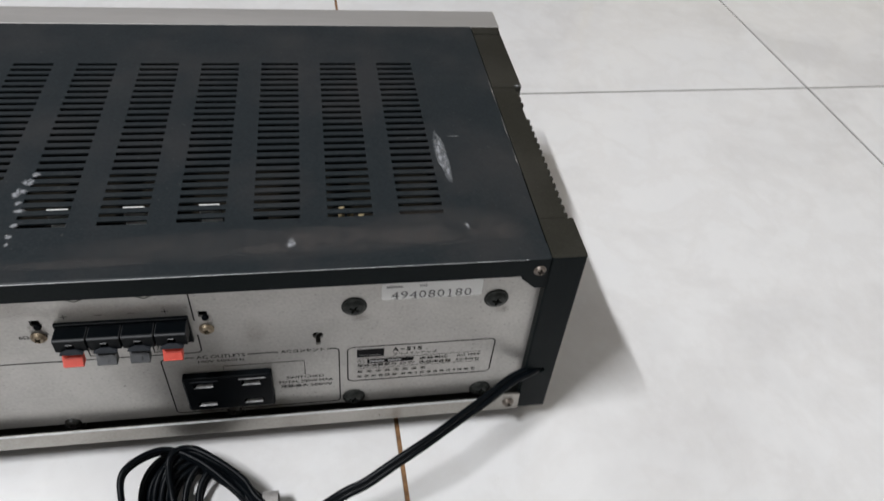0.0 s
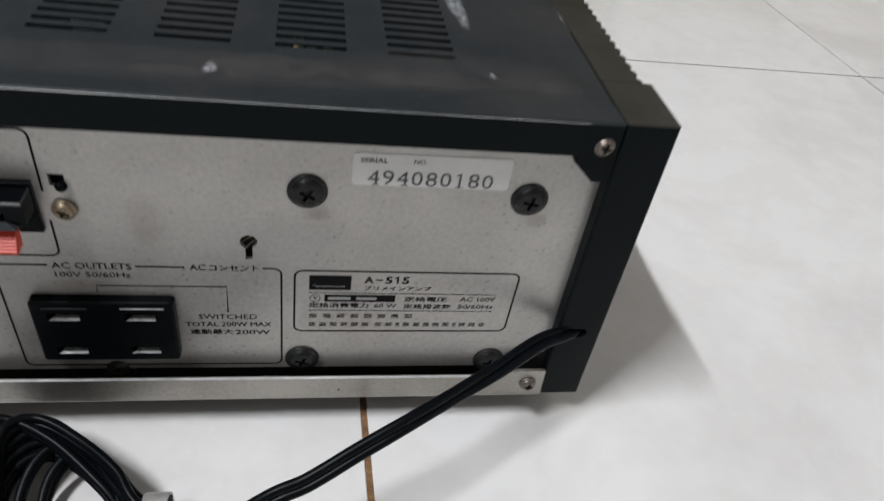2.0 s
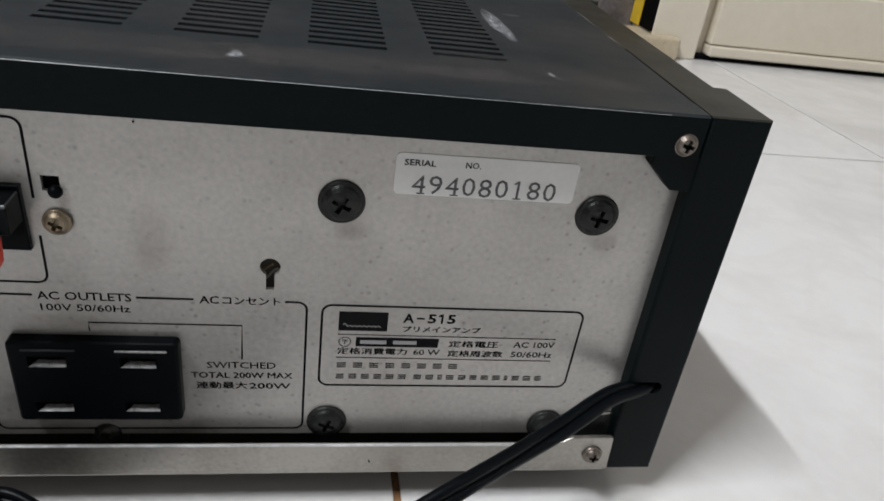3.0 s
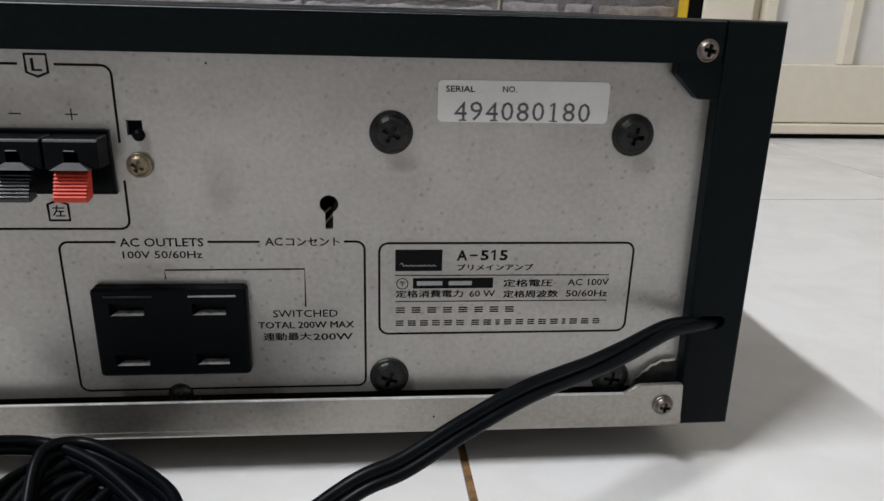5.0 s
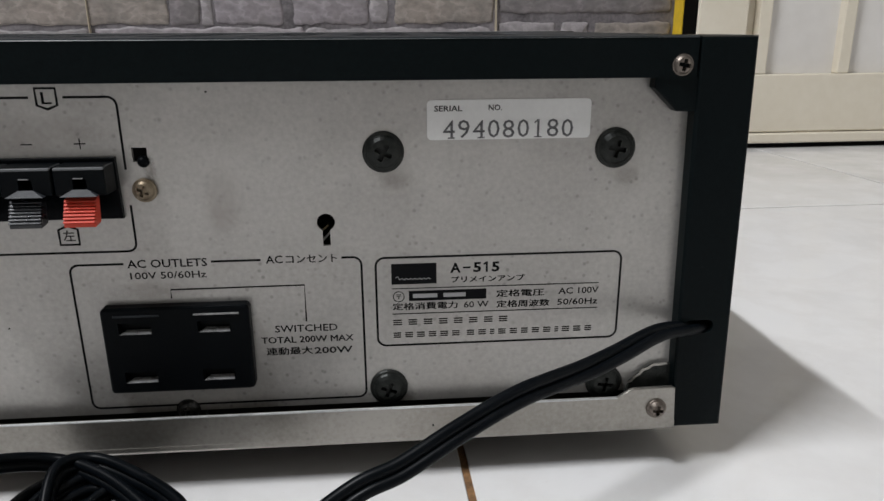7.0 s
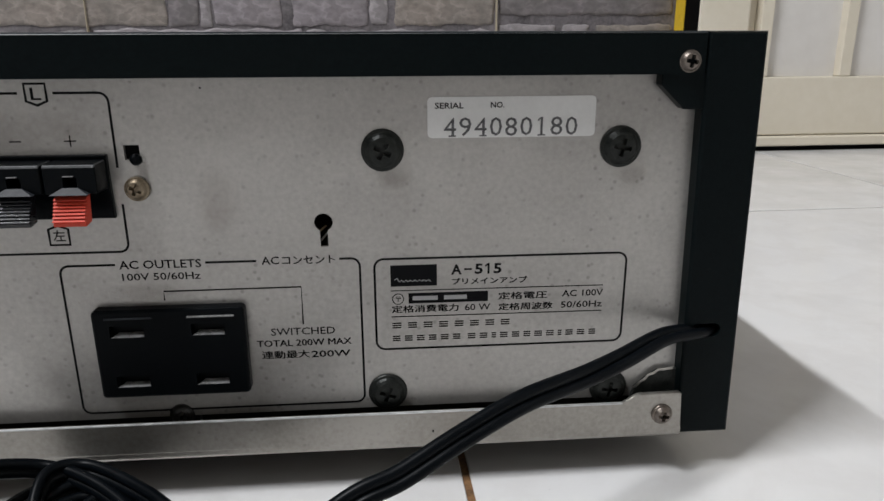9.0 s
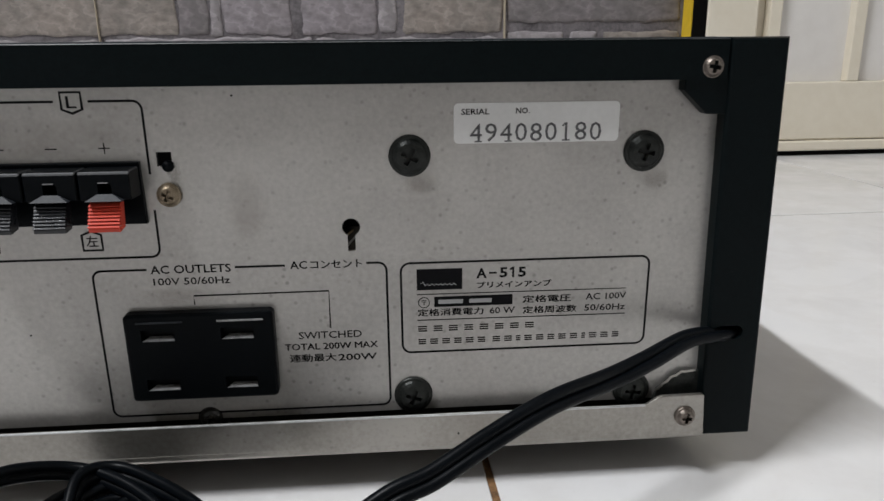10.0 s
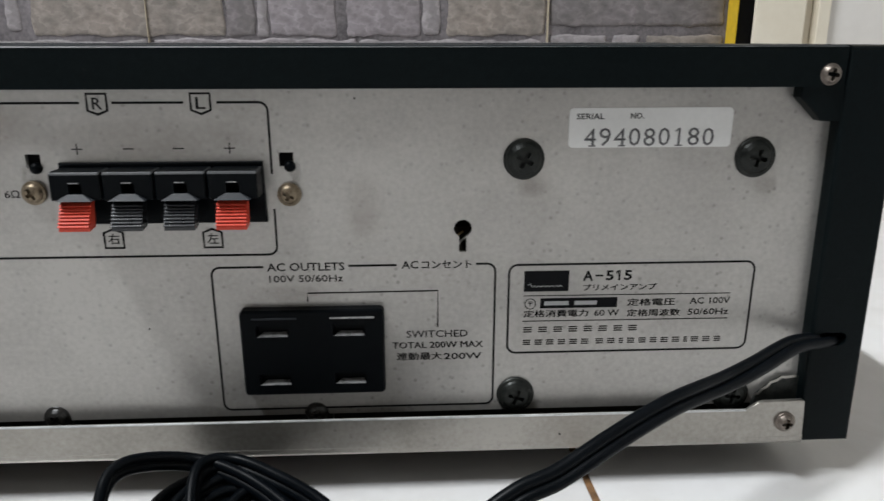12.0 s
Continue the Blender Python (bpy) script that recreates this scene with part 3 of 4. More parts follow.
def top_cover():
    """The folded cover: slotted top and the lip that folds down over the rear."""
    bm = bmesh.new()
    cols = [(-0.0745 - 0.03 * k, -0.0557 - 0.03 * k) for k in range(11)][::-1]
    rows = [(0.0246 + 0.00495 * k, 0.0269 + 0.00495 * k) for k in range(25)]
    xs = sorted({A_L + 0.015, -0.0155} | {v for c in cols for v in c})
    ys = sorted({-0.004, A_F} | {v for r in rows for v in r})
    V = {}

    def vert(i, j):
        if (i, j) not in V:
            V[i, j] = bm.verts.new((xs[i], ys[j], A_T))
        return V[i, j]

    colset, rowset = {c[0] for c in cols}, {r[0] for r in rows}
    for i in range(len(xs) - 1):
        for j in range(len(ys) - 1):
            if xs[i] in colset and ys[j] in rowset:
                continue
            bm.faces.new((vert(i, j), vert(i + 1, j), vert(i + 1, j + 1), vert(i, j + 1)))
    edge = [e for e in bm.edges if e.is_boundary and all(abs(v.co.y + 0.004) < 1e-6 for v in e.verts)]
    ret = bmesh.ops.extrude_edge_only(bm, edges=edge)
    low = [v for v in ret["geom"] if isinstance(v, bmesh.types.BMVert)]
    for v in low:
        v.co += Vector((0, -0.0008, -0.0005))
    edge = [e for e in bm.edges if e.is_boundary and all(v in low for v in e.verts)]
    ret = bmesh.ops.extrude_edge_only(bm, edges=edge)
    for v in ret["geom"]:
        if isinstance(v, bmesh.types.BMVert):
            v.co.z = 0.1138
    bmesh.ops.recalc_face_normals(bm, faces=bm.faces)
    bmesh.ops.solidify(bm, geom=list(bm.faces), thickness=0.0007)
    # shade in the colour: lip darker than the top, fold between them lighter
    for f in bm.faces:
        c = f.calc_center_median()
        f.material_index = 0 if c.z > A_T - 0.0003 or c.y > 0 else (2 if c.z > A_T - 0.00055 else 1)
    return bm


# tapering pale strip paints the glint along the cover's rear edge
part("rubbed_edge", prism([(-0.4140, 0.12335), (-0.3000, 0.12338), (-0.2000, 0.12344), (-0.1500, 0.12351), (-0.0700, 0.12357), (-0.0250, 0.123575), (-0.0250, 0.12358), (-0.0700, 0.123585), (-0.1500, 0.12363), (-0.2000, 0.12370), (-0.3000, 0.12376), (-0.4140, 0.12380)], -0.00486, -0.00466), M_BARE_GLINT, amp, "rubbed edge of the cover with a bright glint line")
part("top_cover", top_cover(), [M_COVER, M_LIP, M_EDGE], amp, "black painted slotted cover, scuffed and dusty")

# side plates: the right one flares very slightly, with ribs along its outer face and a slot for the cord
FLARE = 0.0026


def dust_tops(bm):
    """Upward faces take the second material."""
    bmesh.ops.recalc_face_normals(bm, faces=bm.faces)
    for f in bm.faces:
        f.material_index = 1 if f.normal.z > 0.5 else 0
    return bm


def side_plate(x_in, x_out, flare, s):
    """The full-width rear end of a side."""
    bm = bmesh.new()
    add_prism(bm, [(x_in + flare, A_B), (x_out + flare, A_B), (x_out, A_T), (x_in, A_T)], -0.0048, 0.0185, 0.0008)
    return bm


def side_length(x_in, x_out, flare, s):
    return prism([(x_in + flare, A_B), (x_out + flare - s * 0.003, A_B), (x_out - s * 0.003, A_T - 0.0003), (x_in, A_T - 0.0003)], 0.0187, 0.1205, 0.0008)


# end plates: shaded black on rear faces, dusty olive on tops
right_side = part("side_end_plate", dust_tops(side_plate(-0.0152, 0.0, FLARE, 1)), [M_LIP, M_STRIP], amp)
part("side_plate", side_length(-0.0150, 0.0, FLARE, 1), M_STRIP, amp, "dark side plate with ribbed outer face")
slot = prism(round_rect(-0.0118, -0.0032, 0.0428, 0.0468, 0.0019), -0.012, 0.030)
cut(right_side, [slot])
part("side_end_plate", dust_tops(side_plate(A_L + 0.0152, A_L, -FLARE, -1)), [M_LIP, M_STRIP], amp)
part("side_plate", side_length(A_L + 0.0150, A_L, -FLARE, -1), M_STRIP, amp, "dark side plate with ribbed outer face")
# the forward length of the side, set a little lower behind a step
for s, xi, xo in ((1, -0.0148, 0.0012), (-1, A_L + 0.0148, A_L - 0.0012)):
    bm = bmesh.new()
    add_prism(bm, [(xi, A_B), (xo + s * FLARE, A_B), (xo, A_T - 0.0004), (xi, A_T - 0.0004)], 0.1215, 0.1775, 0.0012)
    part("side_front_block", bm, M_STRIP, amp)
    bm = bmesh.new()
    add_prism(bm, [(xi, A_B), (xo + s * FLARE, A_B), (xo, A_T), (xi, A_T)], 0.1783, A_F - 0.0006, 0.0006)
    part("side_end_block", bm, M_STRIP, amp)
rib = bmesh.new()
add_prism(rib, [(-0.0036, 0.0), (-0.0012 + FLARE, 0.0), (-0.0012, A_T - A_B - 0.0012), (-0.0036, A_T - A_B - 0.0009)], 0.0, 0.0027, 0.0007)
rib = mesh_of("rib", rib, M_STRIP)
for k in range(20):
    if k in (15, 16):
        continue
    y = 0.0205 + 0.005 * k
    part("rib", rib, None, amp, m=Matrix.Translation((0.0, y, A_B)))
    part("rib", rib, None, amp, m=Matrix.Translation((A_L, y + 0.0024, A_B)) @ pose(0, 0, 0, 0, 0, 180))

part("front_panel", box(A_L - 0.002, 0.0025, A_F, 0.2060, 0.006, 0.1240, bevel=0.0010), M_FRONT, amp, "satin silver front panel")

# rear panel with its real holes
rear = part("rear_panel", box(A_L + 0.013, -0.0122, 0.0, 0.0012, 0.0229, 0.1225), M_ZINC, amp, "dull zinc-plated rear panel with black print")
key = disc_outline(-0.1109, 0.0770, 0.0024, 20)
cut(rear, [prism(key, -0.01, 0.01), box(-0.1119, -0.1099, -0.01, 0.01, 0.0705, 0.0772),
           box(-0.1582, -0.1545, -0.01, 0.01, 0.0941, 0.0977), box(-0.2212, -0.2175, -0.01, 0.01, 0.0941, 0.0977),
           box(-0.1680, -0.1350, -0.01, 0.01, 0.0336, 0.0525)])
part("dark_corner_bracket", prism([(-0.0258, 0.1142), (-0.0258, 0.1112), (-0.0195, 0.1052), (-0.0120, 0.1050), (-0.0120, 0.1142)], -0.0042, -0.0002, 0.0004), M_LIP, amp)
part("grey_corner_bracket", prism([(-0.0262, 0.0220), (-0.0250, 0.0262), (-0.0205, 0.0302), (-0.0180, 0.0315), (-0.0110, 0.0318), (-0.0105, 0.0220)], -0.0012, -0.0002, 0.0002), M_SCREW_BLACK, amp)
part("scraped_edge", add_stroke(bmesh.new(), [(-0.0258, 0.0262), (-0.0246, 0.0266), (-0.0234, 0.0281), (-0.0222, 0.0287), (-0.0212, 0.0301), (-0.0196, 0.0306), (-0.0182, 0.0317), (-0.0168, 0.0316), (-0.0140, 0.0320)], 0.0008, -0.0014), M_FLANGE, amp)
part("bottom_flange", prism([(A_L + 0.013, 0.0152), (-0.0119, 0.0145), (-0.0126, 0.0258), (-0.0134, 0.0264), (-0.0250, 0.0262), (-0.0262, 0.0258), (-0.0295, 0.0236), (A_L + 0.013, 0.0243)], -0.0056, -0.0045, 0.0003), M_FLANGE, amp, "bare metal lip along the bottom edge")
fold = bmesh.new()
add_sweep(fold, [Vector((A_L + 0.013, -0.0045, 0.0137)), Vector((-0.0119, -0.0045, 0.0129))], [(0.00100, 0.0022), (0.00095, 0.0004), (0.0006, -0.0004), (0.0, -0.0008), (-0.0006, -0.0008), (-0.0006, 0.0022)])
part("flange_edge", prism([(A_L + 0.013, 0.0241), (-0.0297, 0.0234), (-0.0297, 0.0237), (A_L + 0.013, 0.02445)], -0.00575, -0.0050), M_BARE_GLINT, amp, "bright worn upper edge of the metal lip")
part("flange_fold", fold, M_FLANGE, amp, "bent-under lower edge of the metal lip")
# added dark strip: shade of the gap between panel and flange
part("rear_rail", box(A_L + 0.013, -0.0122, 0.0030, 0.0042, 0.0140, 0.0300), M_GAP_SHADE, amp)
for x in (-0.1522, -0.2243, -0.325):
    part("screw_tab", box(x - 0.0045, x + 0.0045, 0.0001, 0.0029, 0.0195, 0.0261), M_SCREW_BLACK, amp)
# underside coloured near-black to deepen the floor's shade below it
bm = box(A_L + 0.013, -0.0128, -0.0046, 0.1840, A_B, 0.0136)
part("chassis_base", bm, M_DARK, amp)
# inner faces near-black, so that the slots above look unlit
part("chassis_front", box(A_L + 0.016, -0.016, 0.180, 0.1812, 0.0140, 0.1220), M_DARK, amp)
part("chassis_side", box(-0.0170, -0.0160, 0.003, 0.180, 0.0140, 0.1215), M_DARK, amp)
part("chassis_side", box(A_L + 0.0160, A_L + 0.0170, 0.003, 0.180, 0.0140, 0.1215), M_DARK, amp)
part("circuit_board", box(A_L + 0.02, -0.025, 0.010, 0.175, 0.0300, 0.0316), M_BOARD, amp)
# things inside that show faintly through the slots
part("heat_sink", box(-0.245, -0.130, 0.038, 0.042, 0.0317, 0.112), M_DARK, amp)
for x in (-0.2142, -0.1853, -0.1556):
    part("white_clip", box(x - 0.0012, x + 0.0072, 0.0349, 0.0364, 0.1130, 0.1232, bevel=0.0004), M_WHITE_PART, amp)
for x, y in ((-0.0985, 0.0325), (-0.0950, 0.0290), (-0.0905, 0.0275)):
    bm = bmesh.new()
    bmesh.ops.create_cone(bm, cap_ends=True, segments=14, radius1=0.0020, radius2=0.0013, depth=0.091, matrix=Matrix.Translation((x, y, 0.0773)))
    part("capacitor", bm, M_YELLOW_PART, amp)
for y in (0.035, 0.165):
    deep = 0.0124 + SLOPE * y
    bm = bmesh.new()
    bmesh.ops.create_cone(bm, cap_ends=True, segments=28, radius1=0.009, radius2=0.011, depth=deep, matrix=Matrix.Translation((0, 0, 0.0124 - deep / 2)))
    foot = mesh_of("foot", bm, M_RUBBER)
    for x in (-0.05, A_L + 0.05):
        part("foot", foot, None, amp, m=Matrix.Translation((x, y, 0)))


def screw_mesh(name, r, h, mat, cross):
    """A domed screw head towards -y with a cross recess."""
    bm = bmesh.new()
    prof = [(r, 0.0), (r, -h * 0.22), (r * 0.96, -h * 0.34), (r * 0.84, -h * 0.40), (r * 0.76, -h * 0.62), (r * 0.62, -h * 0.86), (r * 0.40, -h * 0.97), (0.0, -h)]
    n, rings = 28, []
    for rad, y in prof[:-1]:
        rings.append([bm.verts.new((rad * math.cos(2 * math.pi * i / n), y, rad * math.sin(2 * math.pi * i / n))) for i in range(n)])
    top = bm.verts.new((0, prof[-1][1], 0))
    for a, b in zip(rings, rings[1:]):
        for i in range(n):
            bm.faces.new((a[i], a[(i + 1) % n], b[(i + 1) % n], b[i]))
    for i in range(n):
        bm.faces.new((rings[-1][i], rings[-1][(i + 1) % n], top))
    bm.faces.new(rings[0][::-1])
    ob = new(name, mesh_of(name, bm, mat))
    w, l = cross
    cut(ob, [box(-l, l, -h * 1.5, -h * 0.25, -w, w), box(-w, w, -h * 1.5, -h * 0.25, -l, l)])
    me = ob.data
    me.name = name
    bpy.data.objects.remove(ob)
    return me


S_BIG = screw_mesh("black_screw", 0.0054, 0.0025, M_SCREW_BLACK, (0.0006, 0.0023))
S_SMALL = screw_mesh("small_black_screw", 0.0040, 0.0026, M_SCREW_BLACK, (0.0005, 0.0018))
# darker copy of the blackened screw, for the shade behind the flange
S_DULL = screw_mesh("grimy_screw", 0.0037, 0.0022, M_SCREW_SHADE, (0.0005, 0.0016))
S_NICKEL = screw_mesh("nickel_screw", 0.0030, 0.0022, M_SCREW_ZINC, (0.0005, 0.0015))
S_BRASS = screw_mesh("brass_screw", 0.0031, 0.0020, M_SCREW_BRASS, (0.00045, 0.0015))
for me, x, y, z, a, lab in ((S_BIG, -0.0952, 0, 0.0955, 28, "large blackened screw"), (S_BIG, -0.0338, 0, 0.0955, 12, "large blackened screw"),
                            (S_BIG, -0.0955, 0, 0.0277, 20, "large blackened screw"), (S_BIG, -0.0325, 0, 0.0263, 8, "large blackened screw"),
                            (S_NICKEL, -0.0193, -0.0040, 0.1169, 10, "bright nickel screw"), (S_NICKEL, -0.0180, -0.0056, 0.0198, 5, "bright nickel screw"),
                            (S_BRASS, -0.1560, -0.0004, 0.0869, 25, "tarnished yellow screw"), (S_BRASS, -0.2200, -0.0006, 0.0880, 60, "tarnished yellow screw"),
                            (S_DULL, -0.1522, 0.0008, 0.0232, 15, "blackened screw, darkened as in shade"), (S_DULL, -0.2243, 0.0004, 0.0236, 40, "blackened screw, darkened as in shade"), (S_SMALL, -0.325, 0, 0.0240, 40, "blackened screw")):
    part("screw", me, None, amp, lab, m=pose(x, y, z, 0, a, 0))
for x in (-0.1558, -0.2190):
    bm = bmesh.new()
    bmesh.ops.create_uvsphere(bm, u_segments=14, v_segments=8, radius=0.0015, matrix=Matrix.Translation((x + 0.0003, -0.0004, 0.0942)))
    part("lug", bm, M_PLASTIC, amp, smooth=True)

# two pale wires that cross behind the keyhole
for x0, z0, x1, z1 in ((-0.1122, 0.0708, -0.1094, 0.0738), (-0.1138, 0.0722, -0.1106, 0.0750)):
    pts = [(x0 + (x1 - x0) * k, 0.0045 + 0.0006 * math.sin(3.1 * k), z0 + (z1 - z0) * k) for k in (0, 0.25, 0.5, 0.75, 1)]
    part("wire", add_sweep(bmesh.new(), smooth_path(pts, 4), ring_section(0.00030, 6), Vector((0, 1, 0))), M_WHITE_PART if x0 > -0.113 else M_YELLOW_PART, amp)

# speaker terminals
DROP = Matrix.Translation((0, 0, -0.0010))
term = part("speaker_terminal", prism([(-0.2130, 0.0808), (-0.1620, 0.0808), (-0.1622, 0.0966), (-0.2128, 0.0966)], -0.0016, 0.0, 0.0003), M_PLASTIC, amp, "black spring terminal block", m=DROP)
CELLS = (-0.2062, -0.1936, -0.1810, -0.1684)


def cell_block():
    """One clamp housing: chamfered top, a wire hole in its face and a cheek down each side."""
    bm = bmesh.new()
    prof = [(-0.0016, 0.0956), (-0.0078, 0.0956), (-0.0085, 0.0951), (-0.0087, 0.0886), (-0.0016, 0.0884)]
    a = [bm.verts.new((-0.0060, y, z)) for y, z in prof]
    b = [bm.verts.new((0.0060, y, z)) for y, z in prof]
    n = len(prof)
    for i in range(n):
        bm.faces.new((a[i], a[(i + 1) % n], b[(i + 1) % n], b[i]))
    bm.faces.new(a)
    bm.faces.new(b[::-1])
    bmesh.ops.recalc_face_normals(bm, faces=bm.faces)
    bmesh.ops.bevel(bm, geom=list(bm.edges), offset=0.00025, segments=1, affect="EDGES")
    ob = new("clamp_housing", mesh_of("clamp_housing", bm, M_TERMINAL))
    cut(ob, [box(-0.0016, 0.0016, -0.02, -0.0030, 0.0902, 0.0926)])
    me = ob.data
    me.materials.clear()
    me.materials.append(M_TERMINAL)
    me.materials.append(M_CHAMFER_SHEEN)
    # only the chamfer is lighter: its sheen is put into the colour
    for p in me.polygons:
        p.material_index = 1 if 0.3 < p.normal.z < 0.95 and p.center.z > 0.0940 else 0
    bpy.data.objects.remove(ob)
    return me


def lever(mat):
    """A push lever with a ridged finger face that slopes outwards."""
    bm = bmesh.new()
    prof = [(-0.0062, 0.0879), (-0.0076, 0.0876)]
    k, n = 0, 7
    for k in range(n):
        y0, z0 = -0.0083 - 0.0028 * k / n, 0.0871 - 0.0054 * k / n
        prof += [(y0 - 0.0003, z0), (y0 - 0.0007, z0 - 0.00026), (y0 - 0.0007, z0 - 0.00038), (y0 + 0.0001, z0 - 0.00048), (y0 - 0.0001, z0 - 0.00074)]
    prof += [(-0.0108, 0.0809), (-0.0072, 0.0813)]
    w = 0.0037
    a = [bm.verts.new((-w, y, z)) for y, z in prof]
    b = [bm.verts.new((w, y, z)) for y, z in prof]
    n = len(prof)
    for i in range(n):
        bm.faces.new((a[i], a[(i + 1) % n], b[(i + 1) % n], b[i]))
    bm.faces.new(a)
    bm.faces.new(b[::-1])
    return mesh_of("lever", bm, mat)


def hood():
    bm = bmesh.new()
    low = [bm.verts.new((sx * 0.0044, yy, 0.0887)) for sx, yy in ((-1, -0.0104), (1, -0.0104), (1, -0.0086), (-1, -0.0086))]
    up = [bm.verts.new((sx * 0.0018, yy, 0.0902)) for sx, yy in ((-1, -0.0090), (1, -0.0090), (1, -0.0086), (-1, -0.0086))]
    bm.faces.new(low)
    bm.faces.new(up)
    for k in range(4):
        bm.faces.new((low[k], low[(k + 1) % 4], up[(k + 1) % 4], up[k]))
    return mesh_of("lever_hood", bm, M_HOOD)


# bright line at the wire hole's upper rim
SLOT_EDGE = mesh_of("slot_edge", box(-0.0013, 0.0010, -0.00895, -0.0086, 0.0928, 0.09298), M_PALE_GLINT)
L_RED, L_GREY, HOUSING, HOOD = lever(M_LEVER_RED), lever(M_LEVER_GREY), cell_block(), hood()
for i, x in enumerate(CELLS):
    red = i in (0, 3)
    at = DROP @ Matrix.Translation((x, 0, 0))
    part("clamp_housing", HOUSING, None, term, m=at)
    part("slot_edge", SLOT_EDGE, None, term, m=at)
    part("lever", L_RED if red else L_GREY, None, term, "red ridged lever" if red else "dark grey ridged lever", m=Matrix.Translation((x - 0.0005, 0, -0.0006)))
    part("lever_hood", HOOD, None, term, "grey slanted hood above a lever", m=at)

# mains outlets
outlet = part("mains_outlet", prism(round_rect(-0.1711, -0.1324, 0.0308, 0.0557, 0.0012, 3), -0.0034, 0.0, 0.0007), M_PLASTIC, amp, "black double mains outlet")
SLOTS = [(x, z) for x in (-0.1625, -0.1419) for z in (0.0495, 0.0352)]
cut(outlet, [box(x - 0.0043, x + 0.0043, -0.02, -0.0008, z - 0.0013, z + 0.0020) for x, z in SLOTS])
# pale wedges stand in for light caught on the slot floors
for x, z in SLOTS:
    bm = bmesh.new()
    prof = [(-0.0033, z - 0.0014), (-0.0033, z - 0.0012), (-0.0014, z - 0.0005), (-0.0010, z - 0.0014)]
    a = [bm.verts.new((x - (0.0041 if yy < -0.002 else 0.0026), yy, zz)) for yy, zz in prof]
    b = [bm.verts.new((x + (0.0041 if yy < -0.002 else 0.0036), yy, zz)) for yy, zz in prof]
    for i in range(4):
        bm.faces.new((a[i], a[(i + 1) % 4], b[(i + 1) % 4], b[i]))
    bm.faces.new(a)
    bm.faces.new(b[::-1])
    part("contact", bm, M_PALE_GLINT, outlet, "pale glint on the floor of a slot")
# pale ridges paint the highlight along the outlet's top edge
for x, mat in ((-0.1618, M_HOOD), (-0.1410, M_PALE_GLINT)):
    part("moulded_ridge", box(x - 0.0060, x + 0.0060, -0.0038, -0.0033, 0.0533, 0.0538, bevel=0.00015), mat, outlet, m=None)

# print on the rear panel
W1 = 0.00060


def mid(words, x0, x1, zc, h, heavy=False, bold=0.010):
    """Print from x0 to x1, h high, about the height zc."""
    if heavy:
        printed_heavy(words, x0, x1, zc - h / 2, zc + h / 2, rear)
    else:
        printed(words, x0, x1, zc - h / 2, zc + h / 2, rear, bold=bold)


printed_line(round_rect(-0.0982, -0.0298, 0.0406, 0.0666, 0.0024), W1, rear, closed=True, name="printed_frame")
x0, x1, z0, z1, r = -0.1780, -0.1020, 0.0249, 0.0671, 0.0022
printed_line([(-0.1642, z1)] + arc(x0 + r, z1 - r, r, 90, 180) + arc(x0 + r, z0 + r, r, 180, 270) + arc(x1 - r, z0 + r, r, 270, 360) + arc(x1 - r, z1 - r, r, 0, 90) + [(-0.1073, z1)], W1, rear, name="printed_frame")
printed_line([(-0.1417, z1), (-0.1287, z1)], W1, rear)
mid("AC OUTLETS", -0.1633, -0.1427, 0.0670, 0.0023, bold=0.014)
mid("100V 50/60Hz", -0.1629, -0.1432, 0.0637, 0.0020)
mid("AC", -0.1274, -0.1229, 0.0671, 0.0022, bold=0.014)
mid("コンセント", -0.1221, -0.1084, 0.0671, 0.0022, True)
printed_line([(-0.1530, 0.0570), (-0.1530, 0.0595), (-0.1176, 0.0596), (-0.1177, 0.0489)], 0.00042, rear)
mid("SWITCHED", -0.1264, -0.1093, 0.0469, 0.0021, bold=0.008)
mid("TOTAL 200W MAX", -0.1304, -0.1050, 0.0436, 0.0019, True)
mid("連動最大", -0.1293, -0.1165, 0.0402, 0.0023, True)
mid("200W", -0.1160, -0.1054, 0.0400, 0.0020, bold=0.016)
# the maker's plate: mark, type and ratings
mark = printed_bar(-0.0940, -0.0816, 0.0588, 0.0648, rear, name="printed_mark")
printed_line([(-0.0929 + k * 0.0006, 0.0601 + 0.00045 * (k % 2) + (0.0006 if k in (0, 1) else 0.0)) for k in range(17)], 0.00022, rear, M_PRINT_PALE, y=INK_Y * 2, name="printed_mark")
printed("A", -0.0778, -0.0749, 0.0617, 0.0646, rear, bold=0.03)
printed_bar(-0.0743, -0.0722, 0.0629, 0.0634, rear)
printed("5", -0.0714, -0.0692, 0.0617, 0.0646, rear, bold=0.03)
printed_line([(-0.0686, 0.0639), (-0.0677, 0.0645)], 0.0005, rear)
printed_bar(-0.06795, -0.0674, 0.0617, 0.0647, rear)
printed("5", -0.0663, -0.0641, 0.0617, 0.0646, rear, bold=0.03)
mid("プリメインアンプ", -0.0776, -0.0570, 0.0598, 0.0018, True)
printed_line([(-0.0940, 0.0576), (-0.0358, 0.0574)], 0.00026, rear)
printed_line(disc_outline(-0.0921, 0.0552, 0.0015), 0.00022, rear, closed=True)
mid("〒", -0.0928, -0.0914, 0.0552, 0.0014, bold=0.008)
printed_bar(-0.0893, -0.0677, 0.0538, 0.0568, rear)
printed_bar(-0.0882, -0.0814, 0.0547, 0.0559, rear, M_PRINT_PALE, y=INK_Y * 2)
printed_bar(-0.0797, -0.0735, 0.0547, 0.0559, rear, M_PRINT_PALE, y=INK_Y * 2)
